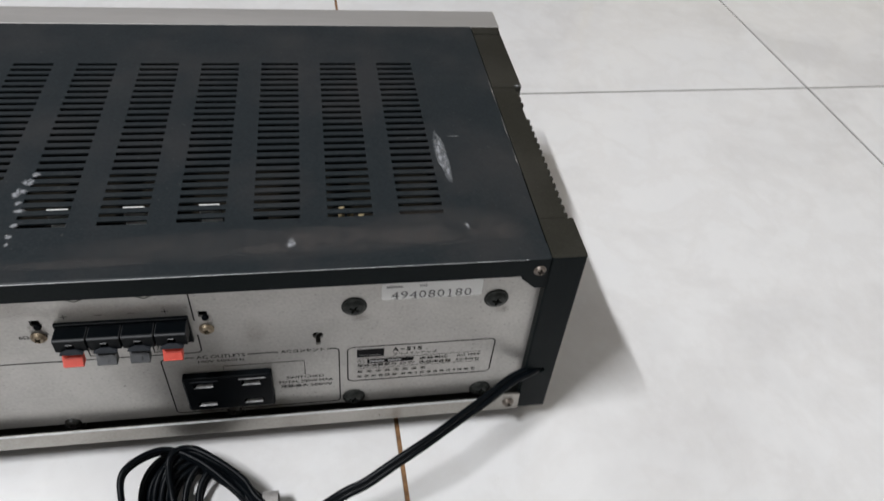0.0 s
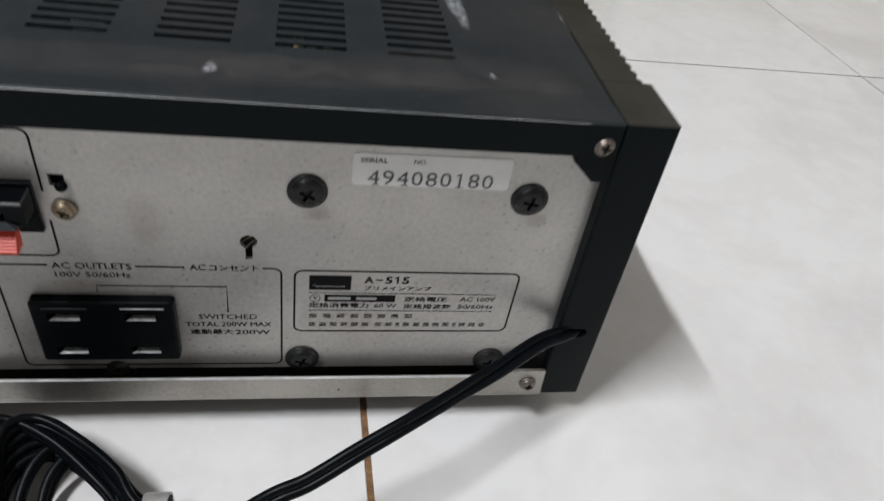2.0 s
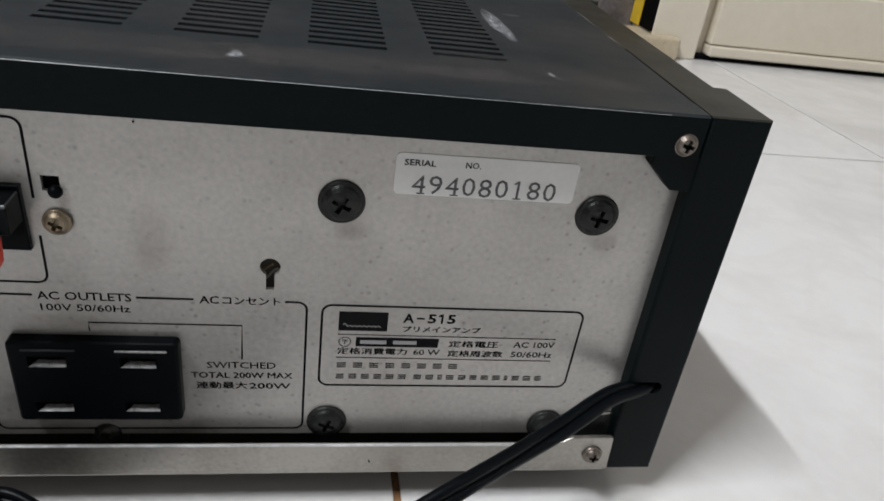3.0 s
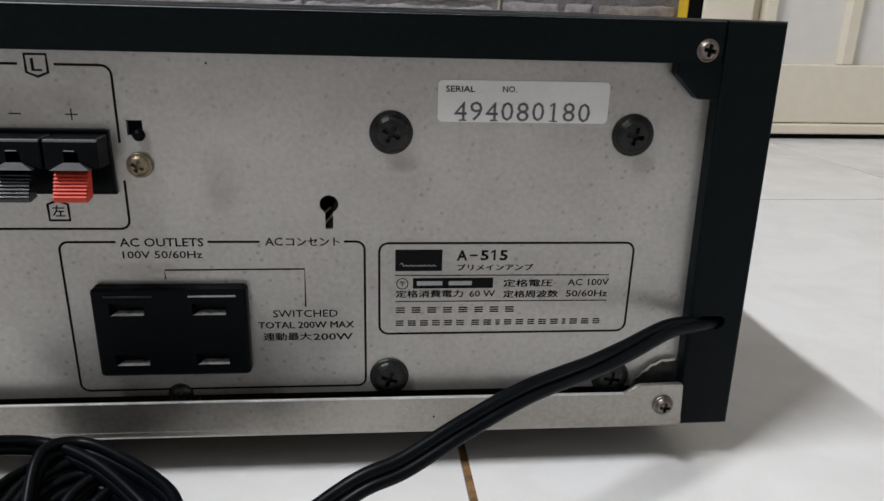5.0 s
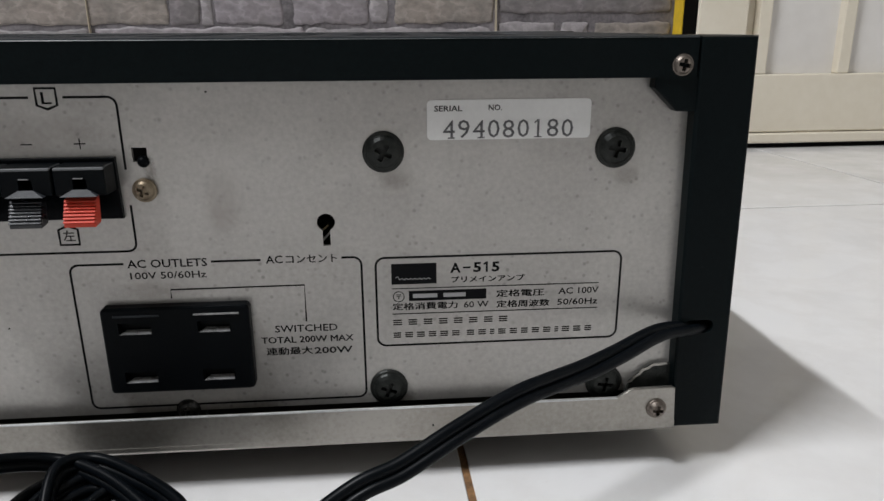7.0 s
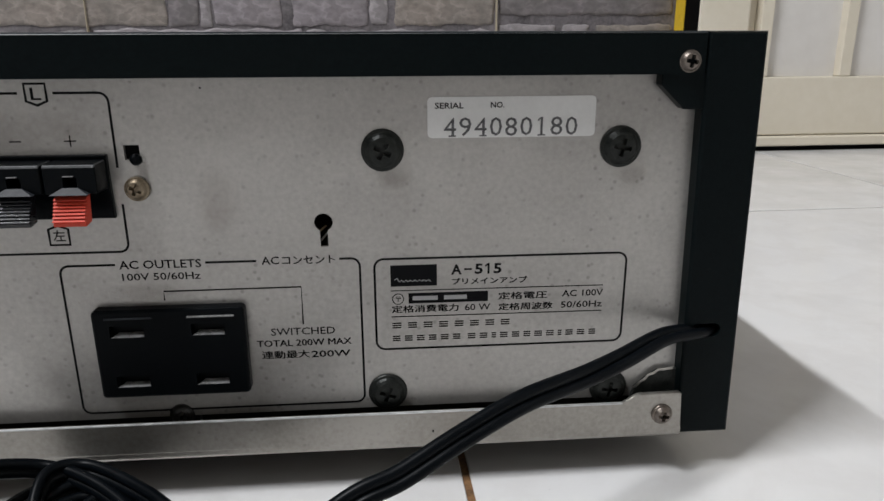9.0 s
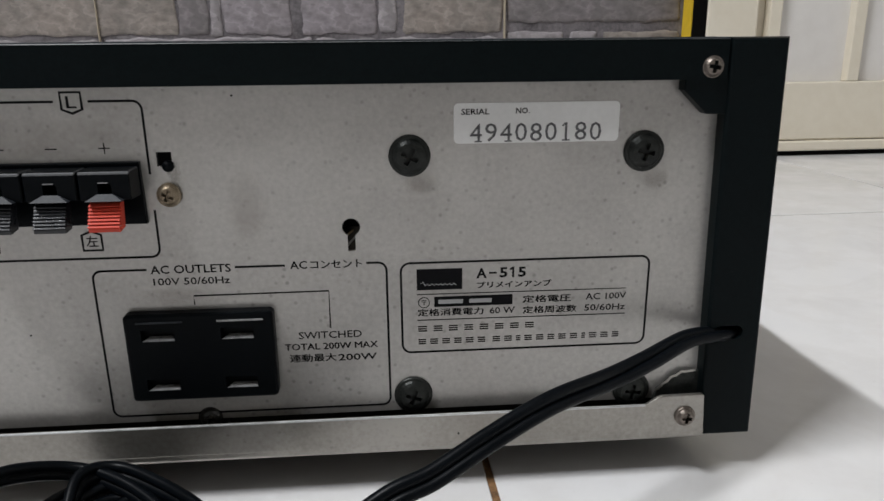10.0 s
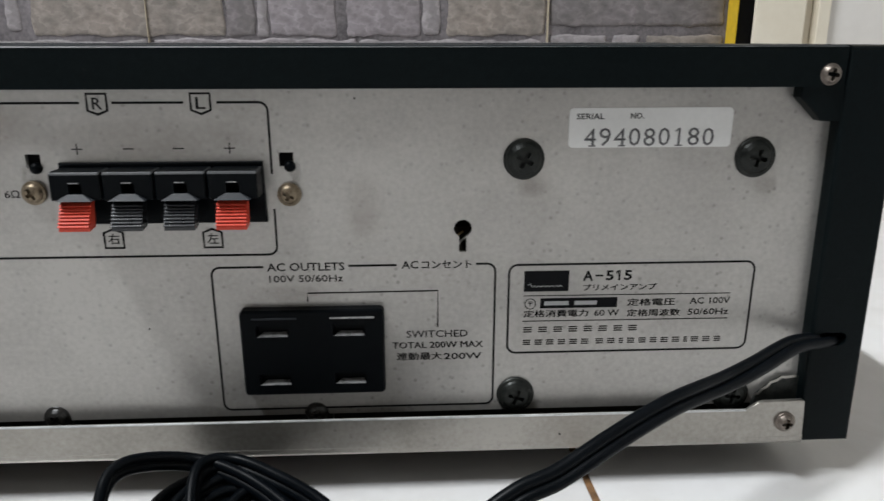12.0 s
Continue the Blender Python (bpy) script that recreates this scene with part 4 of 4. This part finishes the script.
mid("定格電圧", -0.0649, -0.0513, 0.0552, 0.0021, True)
mid("AC 100V", -0.0472, -0.0357, 0.0553, 0.0019)
mid("定格消費電力", -0.0939, -0.0757, 0.0523, 0.0021, True)
mid("60 W", -0.0740, -0.0670, 0.0522, 0.0019)
mid("定格周波数", -0.0648, -0.0496, 0.0520, 0.0021, True)
mid("50/60Hz", -0.0474, -0.0358, 0.0520, 0.0019)
printed_line([(-0.0940, 0.0501), (-0.0358, 0.0499)], 0.00026, rear)
for k in range(8):
    x = -0.0938 + k * 0.00426
    for z in (0.0467, 0.04735, 0.0480):
        printed_bar(x, x + 0.0024, z, z + 0.00035, rear)
x = -0.0938
for k, w in enumerate((1, 1, 1, 1, 1, 1, 0, 1, 1, 0.6, 1, 1, 0.9, 1, 1, 0.5, 1, 1, 0.9)):
    if w:
        for z in (0.0429, 0.04352, 0.04414):
            printed_bar(x, x + 0.0021 * w, z, z + 0.00034, rear)
    x += 0.0009 if w == 0 else 0.0023 * w + 0.0010
# speaker print
ZT, ZB, XR = 0.1103, 0.0706, -0.1602
printed_line([(-0.1727, ZT)] + arc(XR - r, ZT - r, r, 90, 0) + [(XR, 0.0922)], W1, rear, name="printed_frame")
printed_line([(XR, 0.0830)] + arc(XR - r, ZB + r, r, 0, -90) + [(-0.275, ZB)] + arc(-0.275, ZB + r, r, 270, 180) + arc(-0.275, ZT - r, r, 180, 90) + [(-0.2060, ZT)], W1, rear, name="printed_frame")
printed_line([(-0.1982, ZT), (-0.1807, ZT)], W1, rear)


def shield(cx, cz, flip, word):
    w, h = 0.0024, 0.0024
    pts = [(-w, h), (w, h), (w, -h * 0.7), (0, -h * 1.1), (-w, -h * 0.7)]
    if flip:
        pts = [(px, -pz) for px, pz in pts]
    printed_line([(cx + px, cz + pz) for px, pz in pts], 0.00068, rear, closed=True, name="printed_shield")
    s = 0.0012 if not flip else 0.0015
    printed(word, cx - s, cx + s, cz - 0.0014, cz + 0.0015, rear, bold=0.012)


shield(-0.2018, 0.1101, False, "R")
shield(-0.1766, 0.1101, False, "L")
shield(-0.2021, 0.0754, True, "右")
shield(-0.1767, 0.0752, True, "左")
for x, plus in ((-0.2082, 1), (-0.1955, 0), (-0.1831, 0), (-0.1704, 1)):
    printed_line([(x - 0.0014, 0.0989), (x + 0.0014, 0.0989)], 0.0003, rear)
    if plus:
        printed_line([(x, 0.0975), (x, 0.1003)], 0.0003, rear)
printed("6Ω", -0.2278, -0.2240, 0.0866, 0.0886, rear, bold=0.010)
# stray specks of dirt
for x, z, d in ((-0.1385, 0.1112, 0.00026), (-0.1960, 0.0500, 0.0002)):
    part("dirt_speck", prism(disc_outline(x, z, d, 7), -0.0003, 0.0), M_PRINT, rear)
part("dirt_speck", prism(disc_outline(-0.0833, 0.0178, 0.00025, 7), -0.0060, -0.0055), M_PRINT, amp)
# serial sticker
sticker = part("serial_sticker", prism(round_rect(-0.0838, -0.0409, 0.0983, 0.1085, 0.0012, 4), -0.0002, 0.0, 0.0), M_STICKER, amp, "white paper sticker with a printed number")
printed("SERIAL", -0.0819, -0.0747, 0.1056, 0.1071, sticker, M_PRINT, -0.00027, 0.014)
printed("NO.", -0.0679, -0.0644, 0.1057, 0.1072, sticker, M_PRINT, -0.00027, 0.014)
for i, d in enumerate("494080180"):
    xx, zz = -0.0797 + i * 0.00389 + (0.0009 if d == "1" else 0.0), 0.0986 + 0.0001 * (i % 2)
    if d == "1":
        printed_bar(xx + 0.0004, xx + 0.0010, zz, zz + 0.0047, sticker, M_DIGIT, -0.00027)
        printed_line([(xx - 0.0003, zz + 0.0038), (xx + 0.0006, zz + 0.0046)], 0.0004, sticker, M_DIGIT, -0.00028)
    else:
        printed(d, xx, xx + 0.0031, zz, zz + 0.0047, sticker, M_DIGIT, -0.00027, 0.0)
    if d in "14":
        printed_bar(xx + (0.0012 if d == "4" else -0.0003), xx + (0.0031 if d == "4" else 0.0017), zz, zz + 0.00035, sticker, M_DIGIT, -0.00029)


# rubbed paint, stains, dust smears and a painted sheen
def blotch(name, cx, cy, w, h, plane, mat, parent, seed, lift, turn=0.0, least=0.75):
    """An uneven patch on the cover ("top") or on the rear panel ("rear")."""
    rnd = random.Random(seed)
    bm = bmesh.new()
    n = 22
    ring = []
    c, s = math.cos(radians(turn)), math.sin(radians(turn))
    for i in range(n):
        a = 2 * math.pi * i / n
        k = rnd.uniform(least, 1.1)
        px, py = w / 2 * math.cos(a) * k, h / 2 * math.sin(a) * k
        px, py = px * c - py * s, px * s + py * c
        ring.append(bm.verts.new((cx + px, cy + py, lift) if plane == "top" else (cx + px, lift, cy + py)))
    bm.faces.new(ring)
    return part(name, bm, mat, parent)


M_SCUFF = scuff_material("white_scuff", (0.42, 0.43, 0.45), 0.50, 330, 0.20, 0.72, stretch=(1.6, 0.5, 1))
M_CHIP = scuff_material("chipped_paint", (0.36, 0.37, 0.39), 0.44, 520, 0.20, 0.80)
M_SEAM_WEAR = scuff_material("worn_seam_edge", (0.22, 0.21, 0.195), 0.50, 300, 0.18, 0.75)
M_DUST_SHEEN = scuff_material("pale_dust_sheen", (0.125, 0.112, 0.106), 0.49, 230, 0.26, 0.32)
M_SMEAR = scuff_material("pale_smear", (0.55, 0.53, 0.50), 0.47, 200, 0.22, 0.5, "Z")
M_STAIN = scuff_material("brown_smudge", (0.24, 0.17, 0.115), 0.50, 110, 0.3, 0.20, "Z")
LT = A_T + 0.00012
for cx, cy, w, h, seed, turn in ((-0.0508, 0.0650, 0.0062, 0.046, 1, 5), (-0.0492, 0.0560, 0.0030, 0.026, 2, 3), (-0.1188, 0.0105, 0.0026, 0.0080, 3, 28), (-0.1195, 0.0090, 0.0040, 0.0040, 9, 0), (-0.0470, 0.0162, 0.0014, 0.0058, 4, 12),
                                 (-0.043, 0.0785, 0.008, 0.0009, 7, 3), (-0.0012, 0.1222, 0.0045, 0.0022, 14, 0)):
    blotch("paint_scuff", cx, cy, w, h, "top", M_SCUFF, amp, seed, LT, turn)
for cx, cy, w, h, seed, turn in ((-0.2235, 0.0572, 0.0042, 0.0034, 51, 10), (-0.2258, 0.0520, 0.0062, 0.0052, 52, -20), (-0.2283, 0.0450, 0.0034, 0.0085, 53, -14), (-0.2266, 0.0462, 0.0050, 0.0034, 54, 15),
                                 (-0.2248, 0.0345, 0.0052, 0.0032, 55, -8), (-0.2262, 0.0392, 0.0030, 0.0034, 56, 0), (-0.2243, 0.0262, 0.0040, 0.0026, 57, 12), (-0.2248, 0.0198, 0.0032, 0.0036, 58, -10), (-0.2246, 0.0158, 0.0018, 0.0024, 59, 0)):
    blotch("paint_chip", cx, cy, w * 1.25, h * 1.25, "top", M_CHIP, amp, seed, LT, turn, 0.35)
# dust smears; the two widest also paint the reflected sheen near the rear
for cx, cy, w, h, seed in ((-0.105, 0.014, 0.060, 0.014, 11), (-0.072, 0.011, 0.045, 0.010, 15), (-0.120, 0.008, 0.05, 0.008, 16), (-0.03, 0.012, 0.02, 0.014, 12), (-0.2, 0.004, 0.07, 0.008, 13), (-0.130, 0.011, 0.20, 0.022, 17), (-0.055, 0.018, 0.08, 0.030, 18)):
    blotch("dust_smear", cx, cy, w, h, "top", M_DUST_SHEEN, amp, seed, LT - 0.00004 - seed * 1e-6)
for cy, h, seed in ((0.086, 0.030, 31), (0.118, 0.034, 32), (0.060, 0.016, 33)):
    blotch("worn_seam", -0.0160, cy, 0.0012, h, "top", M_SEAM_WEAR, amp, seed, LT + 0.00002)
# black line drawn over the gap in the seam
part("seam_gap", box(-0.01575, -0.01525, 0.004, 0.050, A_T - 0.001, A_T + 0.00008), M_BLACK_TRIM_GAP, amp)
for cx, cz, w, h, seed in ((-0.1375, 0.083, 0.012, 0.022, 21), (-0.158, 0.0595, 0.026, 0.006, 22), (-0.0930, 0.0880, 0.010, 0.007, 23), (-0.030, 0.088, 0.008, 0.007, 24), (-0.190, 0.1015, 0.066, 0.012, 26), (-0.228, 0.105, 0.03, 0.016, 27)):
    blotch("smoky_stain", cx, cz, w, h, "rear", M_STAIN, rear, seed, -0.00003)

for cx, cz, w, h, seed in ((-0.1543, 0.0922, 0.0040, 0.0085, 41), (-0.2215, 0.0922, 0.0040, 0.0080, 42)):
    blotch("pale_smear", cx, cz, w, h, "rear", M_SMEAR, rear, seed, -0.00004)

# ---- the mains cord ----
cord = thing("mains_cord", (-0.150, -0.045, 0.0), "black twin-core mains cord, tied into a loose coil on the tiles", "cable")


def twin(pts, axis, r=0.00140, closed=False, n=10):
    """Two joined round cores side by side along the path."""
    path = smooth_path(pts, n, closed)
    bm = bmesh.new()
    sec = [(r * math.cos(radians(a)), r * 0.95 + r * math.sin(radians(a))) for a in range(-70, 251, 16)]
    sec += [(-x, -h) for x, h in sec]
    add_sweep(bm, path, sec, axis, closed)
    return bm


LEAD = [(-0.0020, 0.012, 0.0446), (-0.0059, -0.0011, 0.0440), (-0.0209, -0.0096, 0.0457), (-0.0354, -0.0187, 0.0442), (-0.0467, -0.0253, 0.0432), (-0.0646, -0.0367, 0.0436), (-0.0798, -0.0434, 0.0391),
        (-0.0932, -0.0488, 0.0337), (-0.1035, -0.0516, 0.0305), (-0.1188, -0.0568, 0.0216), (-0.1379, -0.0666, 0.0108), (-0.1595, -0.0789, 0.0047), (-0.1900, -0.0850, 0.0045), (-0.2080, -0.0700, 0.0045), (-0.2040, -0.0540, 0.0045)]
turns = [Vector((0.0, 1.0, 0.12)).lerp(Vector((0.0, 0.45, 0.9)), min(1.0, max(0.0, (i - 14) / 32))) for i in range(10 * (len(LEAD) - 1) + 1)]
part("lead", twin(LEAD, turns, r=0.00146), M_CORD, cord, smooth=True)
TIE = Vector((-0.1375, -0.0415, 0.0085))
# loops of the coil: tip, far side, near side, height
LOOPS = [((-0.1985, -0.0300), (-0.0110, -0.062), 0.0065, 0.006), ((-0.1952, -0.0310), (-0.0130, -0.060), 0.0035, 0.005),
         ((-0.1925, -0.0320), (-0.0120, -0.062), 0.0075, 0.008), ((-0.1908, -0.0330), (-0.0150, -0.060), 0.0030, 0.004), ((-0.1890, -0.0340), (-0.0140, -0.058), 0.0085, 0.009), ((-0.1872, -0.0330), (-0.0165, -0.058), 0.0060, 0.007),
         ((-0.1852, -0.0340), (-0.0185, -0.056), 0.0040, 0.005), ((-0.1900, -0.0330), (-0.0105, -0.061), 0.0090, 0.006), ((-0.1795, -0.0350), (-0.0175, -0.055), 0.0075, 0.006),
         ((-0.1735, -0.0345), (-0.0195, -0.054), 0.0050, 0.004), ((-0.1938, -0.0315), (-0.0095, -0.060), 0.0050, 0.004)]
for i, ((tx, ty), (yf, yn), z, zt) in enumerate(LOOPS):
    o = Vector((0, (i % 4 - 1.5) * 0.0024, (i // 4 - 1) * 0.0026))
    a = TIE + o
    tx += 0.0055
    L = a.x - tx
    pts = [a + Vector((0.030, -0.016, -0.004)), a, (a.x - L * 0.24, a.y + (yf - a.y) * 0.40, (a.z + z) / 2 + 0.002), (a.x - L * 0.50, a.y + (yf - a.y) * 0.78, z + 0.003), (a.x - L * 0.76, yf, z + 0.0045),
           (tx + L * 0.055, yf + (ty - yf) * 0.34, (z + zt) / 2 + 0.0035), (tx, ty, zt), (tx + L * 0.12, (yn + ty) / 2 - 0.004, zt), (tx + L * 0.40, yn, max(z, 0.005)), (tx + L * 0.72, yn + 0.008, max(z, 0.005)), a + Vector((0.002, -0.004, -0.003)), a + Vector((0.030, -0.022, -0.006))]
    pts = [Vector(p) + Vector((0, -0.0035, 0.0008)) for p in pts]
    part("coil_loop", twin(pts, Vector((0.15 * (i % 3 - 1), 0.3 * (i % 2), 1.0)), r=0.00135, n=9), M_CORD, cord, smooth=True)
# the widest loop and the topmost one, which arch clear of the floor
ARCHES = ([(-0.1075, -0.0646, 0.0035), (-0.1375, -0.0486, 0.0067), (-0.1514, -0.0355, 0.0128), (-0.1679, -0.0218, 0.0164), (-0.1838, -0.0157, 0.0185), (-0.1966, -0.0257, 0.0240), (-0.1988, -0.0357, 0.0208),
           (-0.1912, -0.0549, 0.0169), (-0.1764, -0.0635, 0.0108), (-0.1560, -0.0560, 0.0080), (-0.1360, -0.0490, 0.0060), (-0.1080, -0.0670, 0.0035)],
          [(-0.1075, -0.0622, 0.0079), (-0.1375, -0.0452, 0.0142), (-0.1474, -0.0331, 0.0164), (-0.1599, -0.0226, 0.0170), (-0.1727, -0.0159, 0.0179), (-0.1803, -0.0210, 0.0185), (-0.1785, -0.0365, 0.0108),
           (-0.1727, -0.0525, 0.0088), (-0.1615, -0.0605, 0.0100), (-0.1480, -0.0530, 0.0100), (-0.1360, -0.0490, 0.0110), (-0.1080, -0.0640, 0.0060)])
for i, pts in enumerate(ARCHES):
    part("coil_loop", twin(pts, Vector((0.1 - 0.2 * i, 0.25 * i, 1.0)), r=0.00135, n=9), M_CORD, cord, smooth=True)
bm = bmesh.new()
add_sweep(bm, smooth_path([TIE + Vector((0.002, -0.0035 + 0.0085 * math.cos(a), 0.0080 * math.sin(a))) for a in (0, 1.05, 2.09, 3.14, 4.19, 5.24)], 5, True), [(-0.0004, -0.0034), (0.0004, -0.0034), (0.0004, 0.0034), (-0.0004, 0.0034)], Vector((1, 0, 0)), True)
part("twist_tie", bm, M_TIE, cord, "pale plastic tie round the coil")

# the amplifier stands a little higher at its front
for ob in (amp, cord):
    ob.matrix_basis = LEVEL @ BASES[ob]

# ---- floor tiles ----
tile_bm = box(GAP / 2, PITCH - GAP / 2, GAP / 2, PITCH - GAP / 2, -0.008, 0.0, bevel=0.0003, seg=1)
tile = mesh_of("tile", tile_bm, M_TILE)
for i in range(-3, 5):
    for j in range(-7, 1):
        part("tile", tile, None, floor, m=GRID @ Matrix.Translation((i * PITCH, j * PITCH, 0.0)))
